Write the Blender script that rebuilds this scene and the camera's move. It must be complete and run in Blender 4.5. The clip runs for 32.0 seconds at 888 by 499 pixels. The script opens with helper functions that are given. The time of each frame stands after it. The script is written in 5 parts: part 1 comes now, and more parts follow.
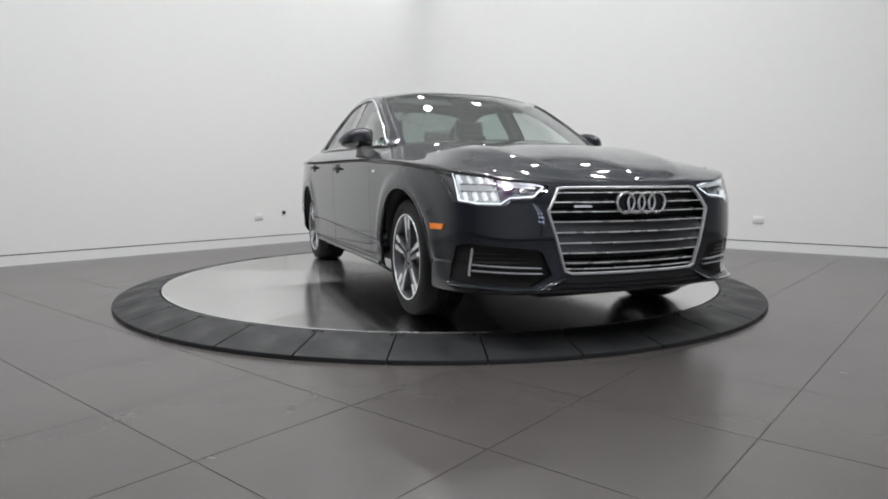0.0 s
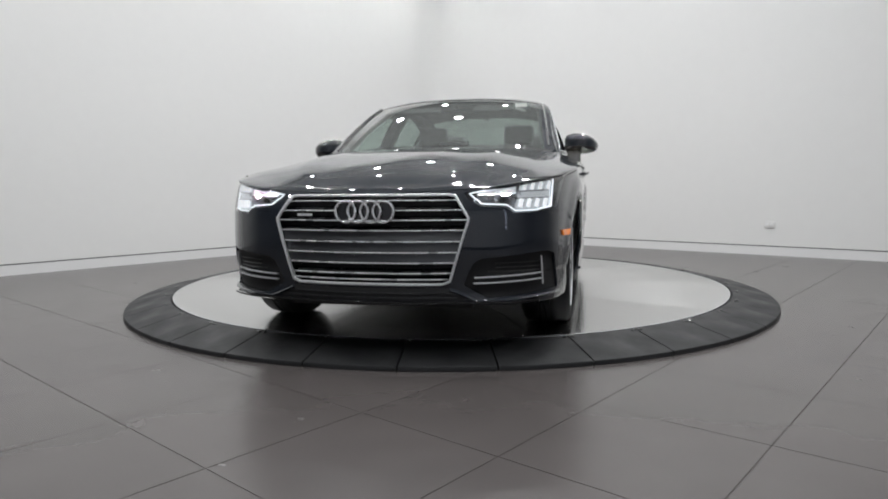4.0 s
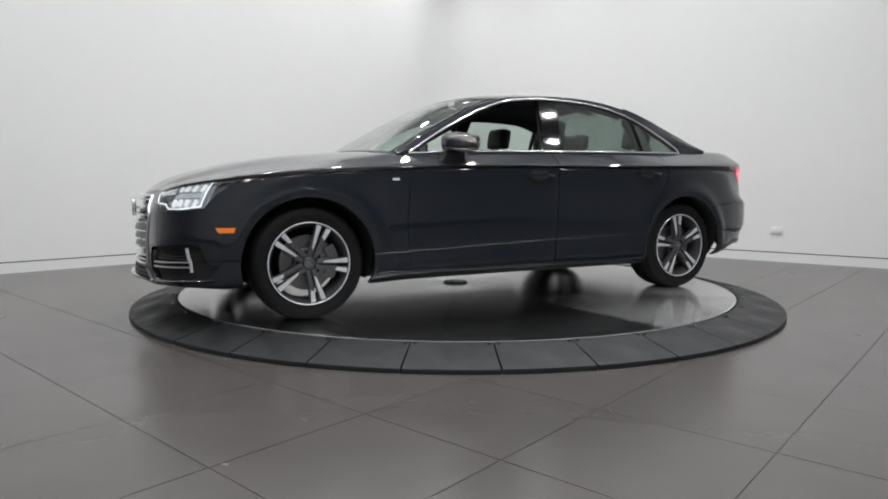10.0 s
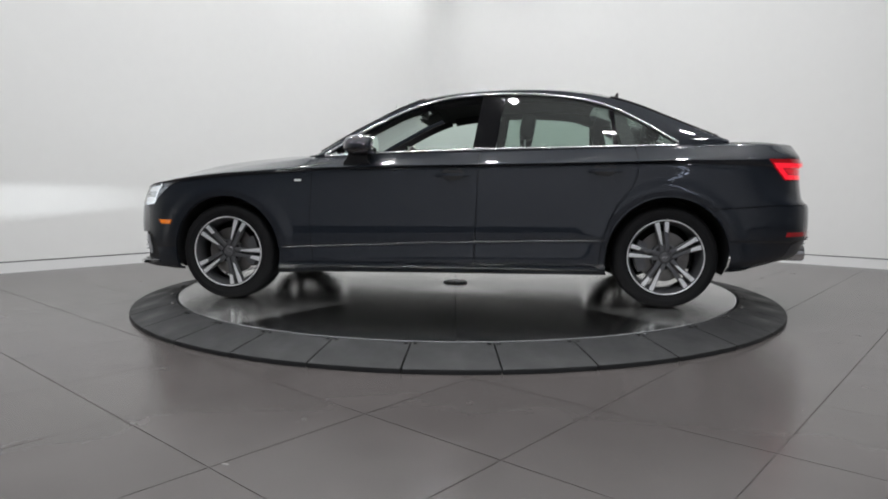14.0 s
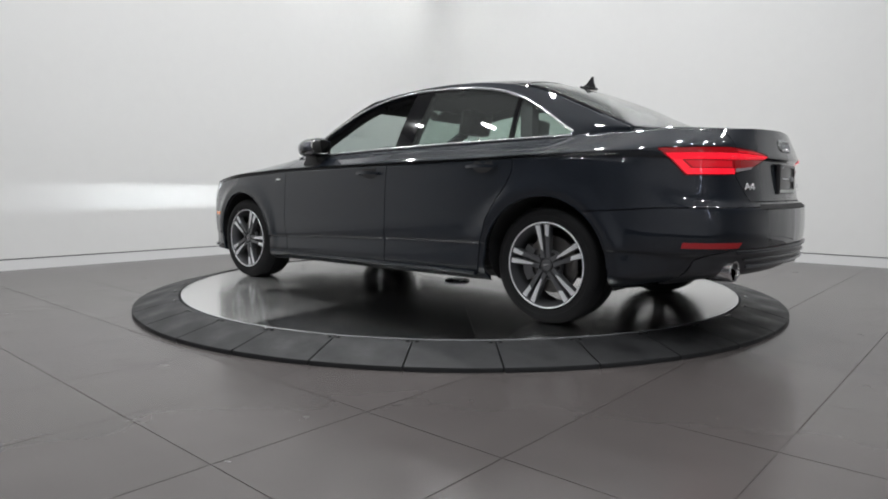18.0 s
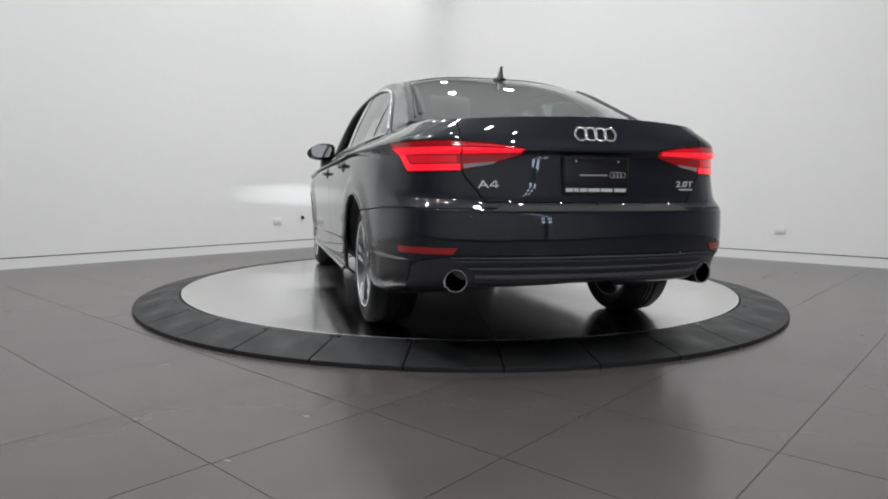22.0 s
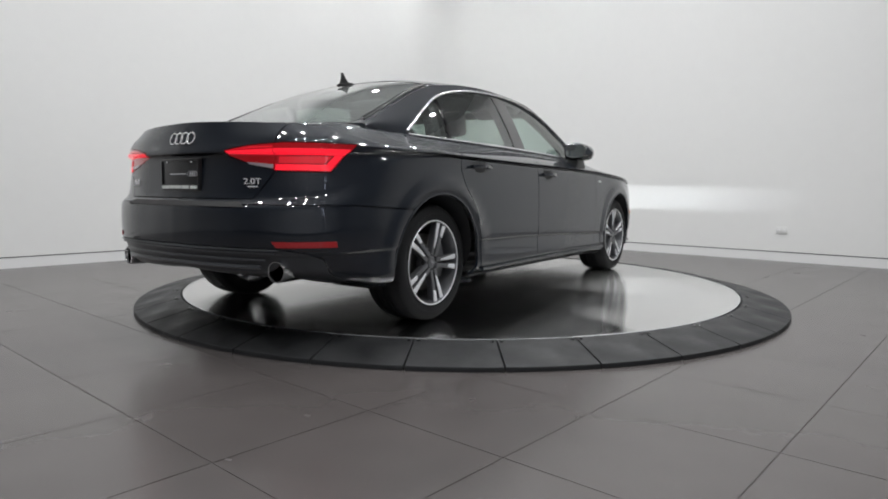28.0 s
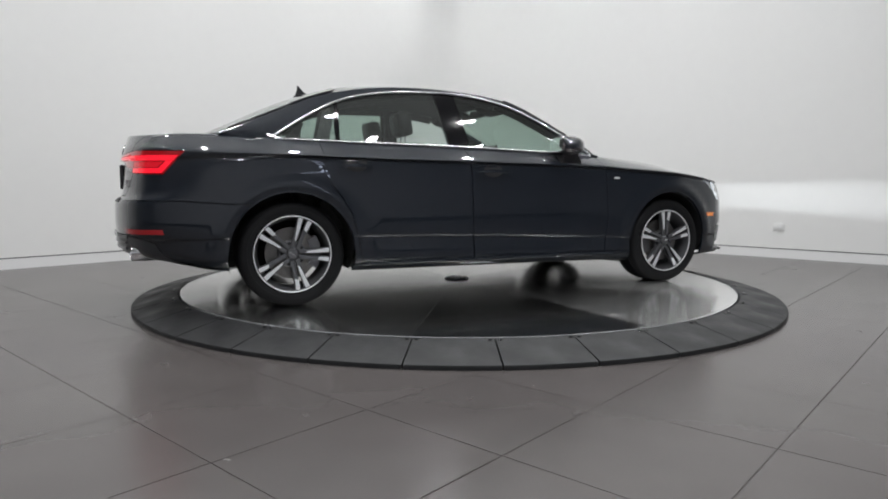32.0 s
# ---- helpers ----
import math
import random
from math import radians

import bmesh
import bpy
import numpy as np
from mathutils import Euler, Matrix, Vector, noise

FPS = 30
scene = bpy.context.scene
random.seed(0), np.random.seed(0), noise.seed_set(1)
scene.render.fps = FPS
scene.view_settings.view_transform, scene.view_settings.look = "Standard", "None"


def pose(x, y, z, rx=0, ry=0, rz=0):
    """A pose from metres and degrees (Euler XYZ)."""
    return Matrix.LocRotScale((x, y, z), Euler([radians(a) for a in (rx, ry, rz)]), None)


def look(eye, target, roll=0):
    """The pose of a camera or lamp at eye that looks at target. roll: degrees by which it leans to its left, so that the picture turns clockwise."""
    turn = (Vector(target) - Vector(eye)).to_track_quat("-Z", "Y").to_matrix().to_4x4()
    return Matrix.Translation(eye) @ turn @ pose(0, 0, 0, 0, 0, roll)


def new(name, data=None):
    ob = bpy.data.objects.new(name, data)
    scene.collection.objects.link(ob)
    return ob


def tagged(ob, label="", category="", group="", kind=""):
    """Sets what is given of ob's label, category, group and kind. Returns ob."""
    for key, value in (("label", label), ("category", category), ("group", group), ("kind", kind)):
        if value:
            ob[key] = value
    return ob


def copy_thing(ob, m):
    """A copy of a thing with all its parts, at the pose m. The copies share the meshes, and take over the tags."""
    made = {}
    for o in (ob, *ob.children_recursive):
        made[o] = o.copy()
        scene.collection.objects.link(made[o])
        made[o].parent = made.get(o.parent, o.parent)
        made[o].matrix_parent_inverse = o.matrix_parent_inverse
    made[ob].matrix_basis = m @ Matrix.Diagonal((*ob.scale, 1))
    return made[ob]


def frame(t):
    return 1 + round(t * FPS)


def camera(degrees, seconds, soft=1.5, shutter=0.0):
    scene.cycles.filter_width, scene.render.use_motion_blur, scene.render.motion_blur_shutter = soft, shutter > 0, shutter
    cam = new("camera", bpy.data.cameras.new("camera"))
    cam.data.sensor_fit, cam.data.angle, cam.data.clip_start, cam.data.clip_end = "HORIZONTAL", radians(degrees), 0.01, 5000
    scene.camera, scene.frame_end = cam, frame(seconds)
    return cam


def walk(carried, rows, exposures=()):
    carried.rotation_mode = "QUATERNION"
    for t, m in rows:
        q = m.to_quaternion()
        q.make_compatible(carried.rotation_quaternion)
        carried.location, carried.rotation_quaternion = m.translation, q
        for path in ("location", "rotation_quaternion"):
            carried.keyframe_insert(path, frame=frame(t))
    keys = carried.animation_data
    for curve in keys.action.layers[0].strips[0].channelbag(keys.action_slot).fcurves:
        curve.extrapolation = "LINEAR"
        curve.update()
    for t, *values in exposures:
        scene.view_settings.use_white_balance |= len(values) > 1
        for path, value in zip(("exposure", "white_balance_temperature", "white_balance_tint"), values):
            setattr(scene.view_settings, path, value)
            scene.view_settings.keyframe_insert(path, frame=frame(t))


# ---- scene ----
# ---------------------------------------------------------------- camera
# seconds, degrees of pan to the left, tilt and lean of a camera that stands in one spot
SWAY = [
    (0, -0.31, -5.98, -0.18), (1, -0.10, -5.43, -0.12), (2, 0.45, -5.20, -0.36), (3, 0.55, -5.42, -0.55),
    (6, 0.53, -5.35, -0.32), (7, 0.62, -5.38, -0.16), (8, 0.75, -5.38, -0.06), (9, 0.80, -5.29, -0.02),
    (10, 1.00, -5.19, 0.10), (11, 1.04, -5.16, 0.12), (12, 1.00, -5.17, 0.13), (13, 1.01, -5.18, 0.13),
    (14, 1.03, -5.18, 0.17), (17, 1.16, -5.32, 0.25), (18, 1.20, -5.35, 0.25), (19, 1.18, -5.40, 0.24),
    (20, 1.23, -5.41, 0.29), (21, 1.24, -5.42, 0.35), (22, 1.23, -5.39, 0.36), (23, 1.23, -5.37, 0.38),
    (24, 1.25, -5.37, 0.38), (25, 1.27, -5.39, 0.37), (28, 1.35, -5.41, 0.43), (29, 1.32, -5.42, 0.40),
    (30, 1.26, -5.44, 0.36), (31, 1.19, -5.49, 0.28), (32, 1.13, -5.54, 0.12),
]
EYE = Vector((0.0, -5.0753, 0.7972))


def aim(pan, tilt, lean):
    a, b = radians(pan), radians(tilt)
    way = Vector((-math.sin(a) * math.cos(b), math.cos(a) * math.cos(b), math.sin(b)))
    return look(EYE, EYE + way * 5.0, lean)


cam = camera(69.1, 32.0, soft=1.9)
walk(cam, [(t, aim(p, q, r)) for t, p, q, r in SWAY], exposures=[(t, e, 6500, 10) for t, e in ((0, -.02), (1, -.15), (3, -.08), (6, -.02), (12, -.02), (20, -.05), (32, -.05))])

# ---------------------------------------------------------------- world and light
TAU = 2 * math.pi
world = bpy.data.worlds.new("world")
scene.world = world
world.use_nodes = True
world.node_tree.nodes["Background"].inputs[0].default_value = (0.6, 0.63, 0.68, 1)
world.node_tree.nodes["Background"].inputs[1].default_value = 0.02

CEILING = 4.5
DECK = 0.0742          # height of the turntable's plate over the floor
DISC_R, RING_R = 2.028, 2.331


def area_lamp(name, x, y, z, size, power, colour=(0.985, 1.0, 1.01), target=None, sy=None, spread=180):
    data = bpy.data.lights.new(name, "AREA")
    data.shape, data.size, data.energy, data.color = ("RECTANGLE" if sy else "DISK"), size, power, colour
    data.spread = radians(spread)
    if sy:
        data.size_y = sy
    ob = new(name, data)
    ob.matrix_world = look((x, y, z), target or (x, y + 1e-4, 0.0))
    return ob


# ---------------------------------------------------------------- materials
def nodes_of(name):
    m = bpy.data.materials.new(name)
    m.use_nodes = True
    return m, m.node_tree.nodes, m.node_tree.links, m.node_tree.nodes["Principled BSDF"]


def plain(name, colour, rough=0.5, metal=0.0, coat=0.0, grain=0.0, scale=60.0, bump=0.0, spec=0.5, glow=None, power=0.0, mottle=0.0):
    """A principled surface with fine grain in its colour, roughness and relief, and broad mottling."""
    m, n, l, b = nodes_of(name)
    b.inputs["Base Color"].default_value = (*colour, 1)
    b.inputs["Roughness"].default_value = rough
    b.inputs["Metallic"].default_value = metal
    b.inputs["Specular IOR Level"].default_value = spec
    b.inputs["Coat Weight"].default_value = coat
    b.inputs["Coat Roughness"].default_value = 0.03
    if glow:
        b.inputs["Emission Color"].default_value = (*glow, 1)
        b.inputs["Emission Strength"].default_value = power
    if grain or bump or mottle:
        co = n.new("ShaderNodeTexCoord")
        fine = n.new("ShaderNodeTexNoise")
        fine.inputs["Scale"].default_value, fine.inputs["Detail"].default_value = scale, 4
        broad = n.new("ShaderNodeTexNoise")
        broad.inputs["Scale"].default_value, broad.inputs["Detail"].default_value = scale * 0.04, 3
        for t in (fine, broad):
            l.new(co.outputs["Object"], t.inputs["Vector"])
        mix = n.new("ShaderNodeMath")
        mix.operation = "MULTIPLY_ADD"
        l.new(fine.outputs["Fac"], mix.inputs[0])
        mix.inputs[1].default_value = grain
        scaled = n.new("ShaderNodeMath")
        scaled.operation = "MULTIPLY_ADD"
        l.new(broad.outputs["Fac"], scaled.inputs[0])
        scaled.inputs[1].default_value, scaled.inputs[2].default_value = mottle, 1 - (grain + mottle) / 2
        l.new(scaled.outputs[0], mix.inputs[2])
        tone = n.new("ShaderNodeVectorMath")
        tone.operation = "SCALE"
        tone.inputs[0].default_value = colour
        l.new(mix.outputs[0], tone.inputs["Scale"])
        l.new(tone.outputs[0], b.inputs["Base Color"])
        rr = n.new("ShaderNodeMapRange")
        rr.inputs["To Min"].default_value, rr.inputs["To Max"].default_value = max(rough - 0.5 * grain - 0.3 * mottle, 0.02), min(rough + 0.5 * grain + 0.3 * mottle, 1)
        l.new(broad.outputs["Fac"], rr.inputs["Value"])
        l.new(rr.outputs[0], b.inputs["Roughness"])
        if bump:
            bp = n.new("ShaderNodeBump")
            bp.inputs["Strength"].default_value, bp.inputs["Distance"].default_value = bump, 0.002
            l.new(fine.outputs["Fac"], bp.inputs["Height"])
            l.new(bp.outputs[0], b.inputs["Normal"])
    return m


def car_paint():
    m, n, l, b = nodes_of("metallic_paint")
    co, flake = n.new("ShaderNodeTexCoord"), n.new("ShaderNodeTexNoise")
    flake.inputs["Scale"].default_value, flake.inputs["Detail"].default_value = 900, 2
    l.new(co.outputs["Object"], flake.inputs["Vector"])
    ramp = n.new("ShaderNodeMapRange")
    ramp.inputs["To Min"].default_value, ramp.inputs["To Max"].default_value = 0.7, 1.3
    l.new(flake.outputs["Fac"], ramp.inputs["Value"])
    tone = n.new("ShaderNodeVectorMath")
    tone.operation = "SCALE"
    tone.inputs[0].default_value = (0.0102, 0.0134, 0.0194)
    l.new(ramp.outputs[0], tone.inputs["Scale"])
    l.new(tone.outputs[0], b.inputs["Base Color"])
    b.inputs["Metallic"].default_value, b.inputs["Roughness"].default_value = 0.0, 0.42
    b.inputs["Specular IOR Level"].default_value = 0.12
    b.inputs["Coat IOR"].default_value = 1.68
    b.inputs["Coat Weight"].default_value, b.inputs["Coat Roughness"].default_value = 1.0, 0.02
    return m


def glass(name, colour=(0.9, 0.95, 0.93), rough=0.0, thin=0.75, haze_share=0.0):
    """A pane: clear, tinted, with the mirror sheen of glass and a pale diffuse layer that paints in reflected haze."""
    m, n, l, b = nodes_of(name)
    out = n["Material Output"]
    clear, gloss, mix, fr = n.new("ShaderNodeBsdfTransparent"), n.new("ShaderNodeBsdfGlossy"), n.new("ShaderNodeMixShader"), n.new("ShaderNodeLayerWeight")
    clear.inputs["Color"].default_value = (*[c * thin for c in colour], 1)
    gloss.inputs["Roughness"].default_value = rough
    fr.inputs["Blend"].default_value = 0.5
    power, ease = n.new("ShaderNodeMath"), n.new("ShaderNodeMath")
    power.operation, power.inputs[1].default_value = "POWER", 3.2
    ease.operation, ease.inputs[1].default_value, ease.inputs[2].default_value = "MULTIPLY_ADD", 0.92, 0.08
    l.new(fr.outputs["Facing"], power.inputs[0])
    l.new(power.outputs[0], ease.inputs[0])
    n.remove(b)
    l.new(ease.outputs[0], mix.inputs[0])
    pale_haze, veil, patch, span, co = (n.new("ShaderNode" + k) for k in ("BsdfDiffuse", "MixShader", "TexNoise", "MapRange", "TexCoord"))
    pale_haze.inputs["Color"].default_value = (0.78, 0.82, 0.80, 1)
    patch.inputs["Scale"].default_value, patch.inputs["Detail"].default_value = 3.0, 5
    span.inputs["To Min"].default_value, span.inputs["To Max"].default_value = haze_share * 0.75, haze_share * 1.25
    l.new(co.outputs["Object"], patch.inputs["Vector"])
    l.new(patch.outputs["Fac"], span.inputs["Value"])
    l.new(span.outputs[0], veil.inputs[0])
    l.new(clear.outputs[0], veil.inputs[1])
    l.new(pale_haze.outputs[0], veil.inputs[2])
    l.new(veil.outputs[0], mix.inputs[1])
    l.new(gloss.outputs[0], mix.inputs[2])
    l.new(mix.outputs[0], out.inputs["Surface"])
    return m


def floor_tile():
    m, n, l, b = nodes_of("porcelain_tile")
    co, info = n.new("ShaderNodeNewGeometry"), n.new("ShaderNodeObjectInfo")
    fine, broad, streak = (n.new("ShaderNodeTexNoise") for _ in range(3))
    fine.inputs["Scale"].default_value, broad.inputs["Scale"].default_value, streak.inputs["Scale"].default_value = 140, 2.2, 5
    streak.inputs["Detail"].default_value = 5
    for t in (fine, broad, streak):
        l.new(co.outputs["Position"], t.inputs["Vector"])
    add = n.new("ShaderNodeMath")
    add.operation = "MULTIPLY_ADD"
    l.new(fine.outputs["Fac"], add.inputs[0])
    add.inputs[1].default_value = 0.08
    a2 = n.new("ShaderNodeMath")
    a2.operation = "MULTIPLY_ADD"
    l.new(broad.outputs["Fac"], a2.inputs[0])
    a2.inputs[1].default_value = 0.30
    a3 = n.new("ShaderNodeMath")
    a3.operation = "MULTIPLY_ADD"
    l.new(info.outputs["Random"], a3.inputs[0])
    a3.inputs[1].default_value, a3.inputs[2].default_value = 0.10, 0.76
    l.new(a3.outputs[0], a2.inputs[2])
    l.new(a2.outputs[0], add.inputs[2])
    tone = n.new("ShaderNodeVectorMath")
    tone.operation = "SCALE"
    tone.inputs[0].default_value = (0.077, 0.069, 0.0672)
    l.new(add.outputs[0], tone.inputs["Scale"])
    l.new(tone.outputs[0], b.inputs["Base Color"])
    rr = n.new("ShaderNodeMapRange")
    rr.inputs["To Min"].default_value, rr.inputs["To Max"].default_value = 0.21, 0.30
    l.new(streak.outputs["Fac"], rr.inputs["Value"])
    l.new(rr.outputs[0], b.inputs["Roughness"])
    b.inputs["Specular IOR Level"].default_value = 0.5
    wave, bp = n.new("ShaderNodeTexNoise"), n.new("ShaderNodeBump")
    wave.inputs["Scale"].default_value, wave.inputs["Detail"].default_value = 7.0, 3
    l.new(co.outputs["Position"], wave.inputs["Vector"])
    bp.inputs["Strength"].default_value, bp.inputs["Distance"].default_value = 0.25, 0.0016
    l.new(wave.outputs["Fac"], bp.inputs["Height"])
    l.new(bp.outputs[0], b.inputs["Normal"])
    return m


def brushed_steel(name, turn, rough=0.15, shade=0.55):
    m, n, l, b = nodes_of(name)
    co, mp, fine, broad = n.new("ShaderNodeTexCoord"), n.new("ShaderNodeMapping"), n.new("ShaderNodeTexNoise"), n.new("ShaderNodeTexNoise")
    mp.inputs["Rotation"].default_value[2] = radians(turn)
    mp.inputs["Scale"].default_value = (4, 260, 1)
    l.new(co.outputs["Object"], mp.inputs["Vector"])
    l.new(mp.outputs[0], fine.inputs["Vector"])
    fine.inputs["Scale"].default_value, fine.inputs["Detail"].default_value = 1.0, 3
    broad.inputs["Scale"].default_value, broad.inputs["Detail"].default_value = 1.7, 4
    l.new(co.outputs["Object"], broad.inputs["Vector"])
    r1 = n.new("ShaderNodeMapRange")
    r1.inputs["To Min"].default_value, r1.inputs["To Max"].default_value = rough - 0.03, rough + 0.05
    l.new(broad.outputs["Fac"], r1.inputs["Value"])
    l.new(r1.outputs[0], b.inputs["Roughness"])
    r2 = n.new("ShaderNodeMapRange")
    r2.inputs["To Min"].default_value, r2.inputs["To Max"].default_value = 0.9, 1.1
    l.new(fine.outputs["Fac"], r2.inputs["Value"])
    tone = n.new("ShaderNodeVectorMath")
    tone.operation = "SCALE"
    tone.inputs[0].default_value = (shade, shade, shade * 0.985)
    l.new(r2.outputs[0], tone.inputs["Scale"])
    l.new(tone.outputs[0], b.inputs["Base Color"])
    b.inputs["Metallic"].default_value = 1.0
    b.inputs["Anisotropic"].default_value = 0.6
    way, world_way = n.new("ShaderNodeCombineXYZ"), n.new("ShaderNodeVectorTransform")
    way.inputs["Y"].default_value = 1.0
    world_way.vector_type, world_way.convert_from, world_way.convert_to = "VECTOR", "OBJECT", "WORLD"
    l.new(way.outputs[0], world_way.inputs[0])
    l.new(world_way.outputs[0], b.inputs["Tangent"])
    bp = n.new("ShaderNodeBump")
    bp.inputs["Strength"].default_value, bp.inputs["Distance"].default_value = 0.05, 0.001
    l.new(fine.outputs["Fac"], bp.inputs["Height"])
    l.new(bp.outputs[0], b.inputs["Normal"])
    haze, mix = n.new("ShaderNodeBsdfAnisotropic"), n.new("ShaderNodeMixShader")
    haze.inputs["Roughness"].default_value, haze.inputs["Anisotropy"].default_value = 0.27, -0.55
    l.new(tone.outputs[0], haze.inputs["Color"])
    l.new(world_way.outputs[0], haze.inputs["Tangent"])
    mix.inputs[0].default_value = 0.40
    l.new(b.outputs[0], mix.inputs[1])
    l.new(haze.outputs[0], mix.inputs[2])
    l.new(mix.outputs[0], n["Material Output"].inputs["Surface"])
    return m


PAINT = car_paint()
BLACK = plain("black_trim", (0.012, 0.012, 0.013), 0.35, grain=0.2, scale=300)
GLOSS_BLACK = plain("gloss_black", (0.006, 0.006, 0.007), 0.08, coat=1.0)
MATT_BLACK = plain("matt_black_plastic", (0.014, 0.014, 0.015), 0.7, grain=0.3, scale=200, bump=0.2)
CHROME = plain("chrome", (0.93, 0.94, 0.96), 0.18, metal=0.8)
SATIN = plain("satin_aluminium", (0.84, 0.85, 0.87), 0.38, metal=0.7, grain=0.1, scale=400)
SLAT_LINE = plain("grille_line_metal", (0.85, 0.86, 0.88), 0.28, metal=0.6, grain=0.1, scale=300)
SLAT_GREY = plain("grey_grille", (0.105, 0.108, 0.115), 0.35, metal=0.7, grain=0.15, scale=150)
RIM_SILVER = plain("machined_alloy", (0.90, 0.91, 0.93), 0.36, metal=0.5, grain=0.1, scale=300)
RIM_GREY = plain("grey_alloy", (0.135, 0.137, 0.145), 0.36, metal=0.6, coat=0.6, grain=0.15, scale=200)
RUBBER = plain("tyre_rubber", (0.008, 0.008, 0.009), 0.6, spec=0.25, grain=0.35, scale=90, bump=0.3)
MAT_RUBBER = plain("ramp_rubber", (0.0135, 0.0140, 0.0152), 0.62, spec=0.4, grain=0.5, scale=120, bump=0.5, mottle=0.5)
# faint glow painted in; the corner reflector that shares it is no lamp
AMBER = plain("amber_lens", (0.75, 0.20, 0.01), 0.15, coat=1.0, glow=(1.0, 0.25, 0.02), power=0.25)
RED_DARK = plain("dark_red_lens", (0.16, 0.006, 0.008), 0.12, coat=1.0, glow=(1.0, 0.01, 0.02), power=0.16)
RED_GLOW = plain("lit_red_lens", (0.25, 0.004, 0.006), 0.2, coat=1.0, glow=(1.0, 0.012, 0.035), power=1.0)
RED_SOFT = plain("dim_red_lens", (0.22, 0.006, 0.01), 0.18, coat=1.0, glow=(1.0, 0.012, 0.03), power=0.5)
# slight glow painted into a reflector that has no lamp of its own
RED_DIM = plain("self_lit_red_reflector", (0.30, 0.015, 0.02), 0.15, coat=1.0, glow=(1.0, 0.03, 0.03), power=0.05)
LED_WHITE = plain("white_led", (0.9, 0.92, 0.95), 0.2, glow=(0.85, 0.93, 1.0), power=1.25)
LAMP_BOWL = plain("lamp_reflector", (0.55, 0.56, 0.58), 0.18, metal=1.0)
PANE = glass("window_glass", (0.85, 1.0, 0.93), thin=0.86, haze_share=0.03)
SCREEN_GLASS = glass("windscreen_glass", (0.87, 1.0, 0.94), thin=0.80, haze_share=0.12)
REAR_GLASS = glass("rear_screen_glass", (0.88, 1.0, 0.95), thin=0.55, haze_share=0.20)
PANE_DARK = glass("tinted_rear_glass", (0.85, 1.0, 0.93), thin=0.72, haze_share=0.05)
LENS = glass("lamp_lens", (1, 1, 1), thin=0.95)
LEATHER = plain("black_leather", (0.02, 0.02, 0.021), 0.5, grain=0.3, scale=150, bump=0.3)
TRIM_DARK = plain("dark_pillar_fabric", (0.022, 0.022, 0.023), 0.9, grain=0.15, scale=300, bump=0.2)
TRIM_GREY = plain("dark_headliner", (0.055, 0.055, 0.055), 0.9, grain=0.15, scale=300, bump=0.2)
DASH = plain("dashboard_plastic", (0.018, 0.018, 0.019), 0.6, grain=0.3, scale=260, bump=0.2)
IRON = plain("brake_iron", (0.25, 0.24, 0.23), 0.4, metal=1.0, grain=0.3, scale=90)
STEEL_PIPE = plain("polished_steel", (0.80, 0.80, 0.81), 0.16, metal=1.0)
WALL_PAINT = plain("white_wall_paint", (0.80, 0.80, 0.79), 0.75, grain=0.02, scale=220, bump=0.06, mottle=0.03)
SKIRT = plain("white_skirting_paint", (0.80, 0.80, 0.80), 0.45, grain=0.02, scale=120)
GAP = plain("shadow_gap", (0.10, 0.10, 0.10), 0.8)
CEIL_PAINT = plain("ceiling_paint", (0.15, 0.15, 0.155), 0.85, grain=0.03, scale=120, mottle=0.04)
DARK_WALL = plain("hall_wall_paint", (0.52, 0.53, 0.57), 0.7, grain=0.1, scale=90, mottle=0.1)
GROUT = plain("dark_grout", (0.040, 0.034, 0.032), 0.9, grain=0.4, scale=200)
DARK_SHEET = plain("dark_reflection_sheet", (0.018, 0.018, 0.020), 0.95, spec=0.1, grain=0.4, scale=160, bump=0.4, mottle=0.3)
TILE = floor_tile()
SOCKET = plain("socket_plastic", (0.76, 0.76, 0.75), 0.4)
LIGHT_DISC = plain("lamp_diffuser", (0.9, 0.9, 0.9), 0.4, glow=(1, 0.98, 0.95), power=30.0)
PLATE_BLACK = plain("plate_frame_black", (0.012, 0.012, 0.013), 0.3, coat=0.5)
BADGE = plain("bright_badge_metal", (0.88, 0.89, 0.90), 0.4, metal=0.25)
LETTER = plain("silver_lettering", (0.72, 0.73, 0.75), 0.3, metal=0.6)
STICKER = plain("white_sticker", (0.75, 0.78, 0.75), 0.6)

BEAM = plain("beam_source", (0.8, 0.8, 0.8), 0.5, glow=(0.92, 0.97, 1.0), power=0.92e5)
LIGHTLESS_BLACK = plain("lightless_black", (0.0, 0.0, 0.0), 1.0, spec=0.0)
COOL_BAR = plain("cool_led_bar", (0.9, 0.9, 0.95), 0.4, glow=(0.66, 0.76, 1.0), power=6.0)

LED_SOFT = plain("white_lamp_glow", (0.5, 0.51, 0.53), 0.2, metal=0.85, glow=(0.88, 0.95, 1.0), power=0.42)
LAMP_CORE = plain("bright_lamp_core", (0.8, 0.81, 0.83), 0.3, glow=(0.9, 0.96, 1.0), power=0.5)

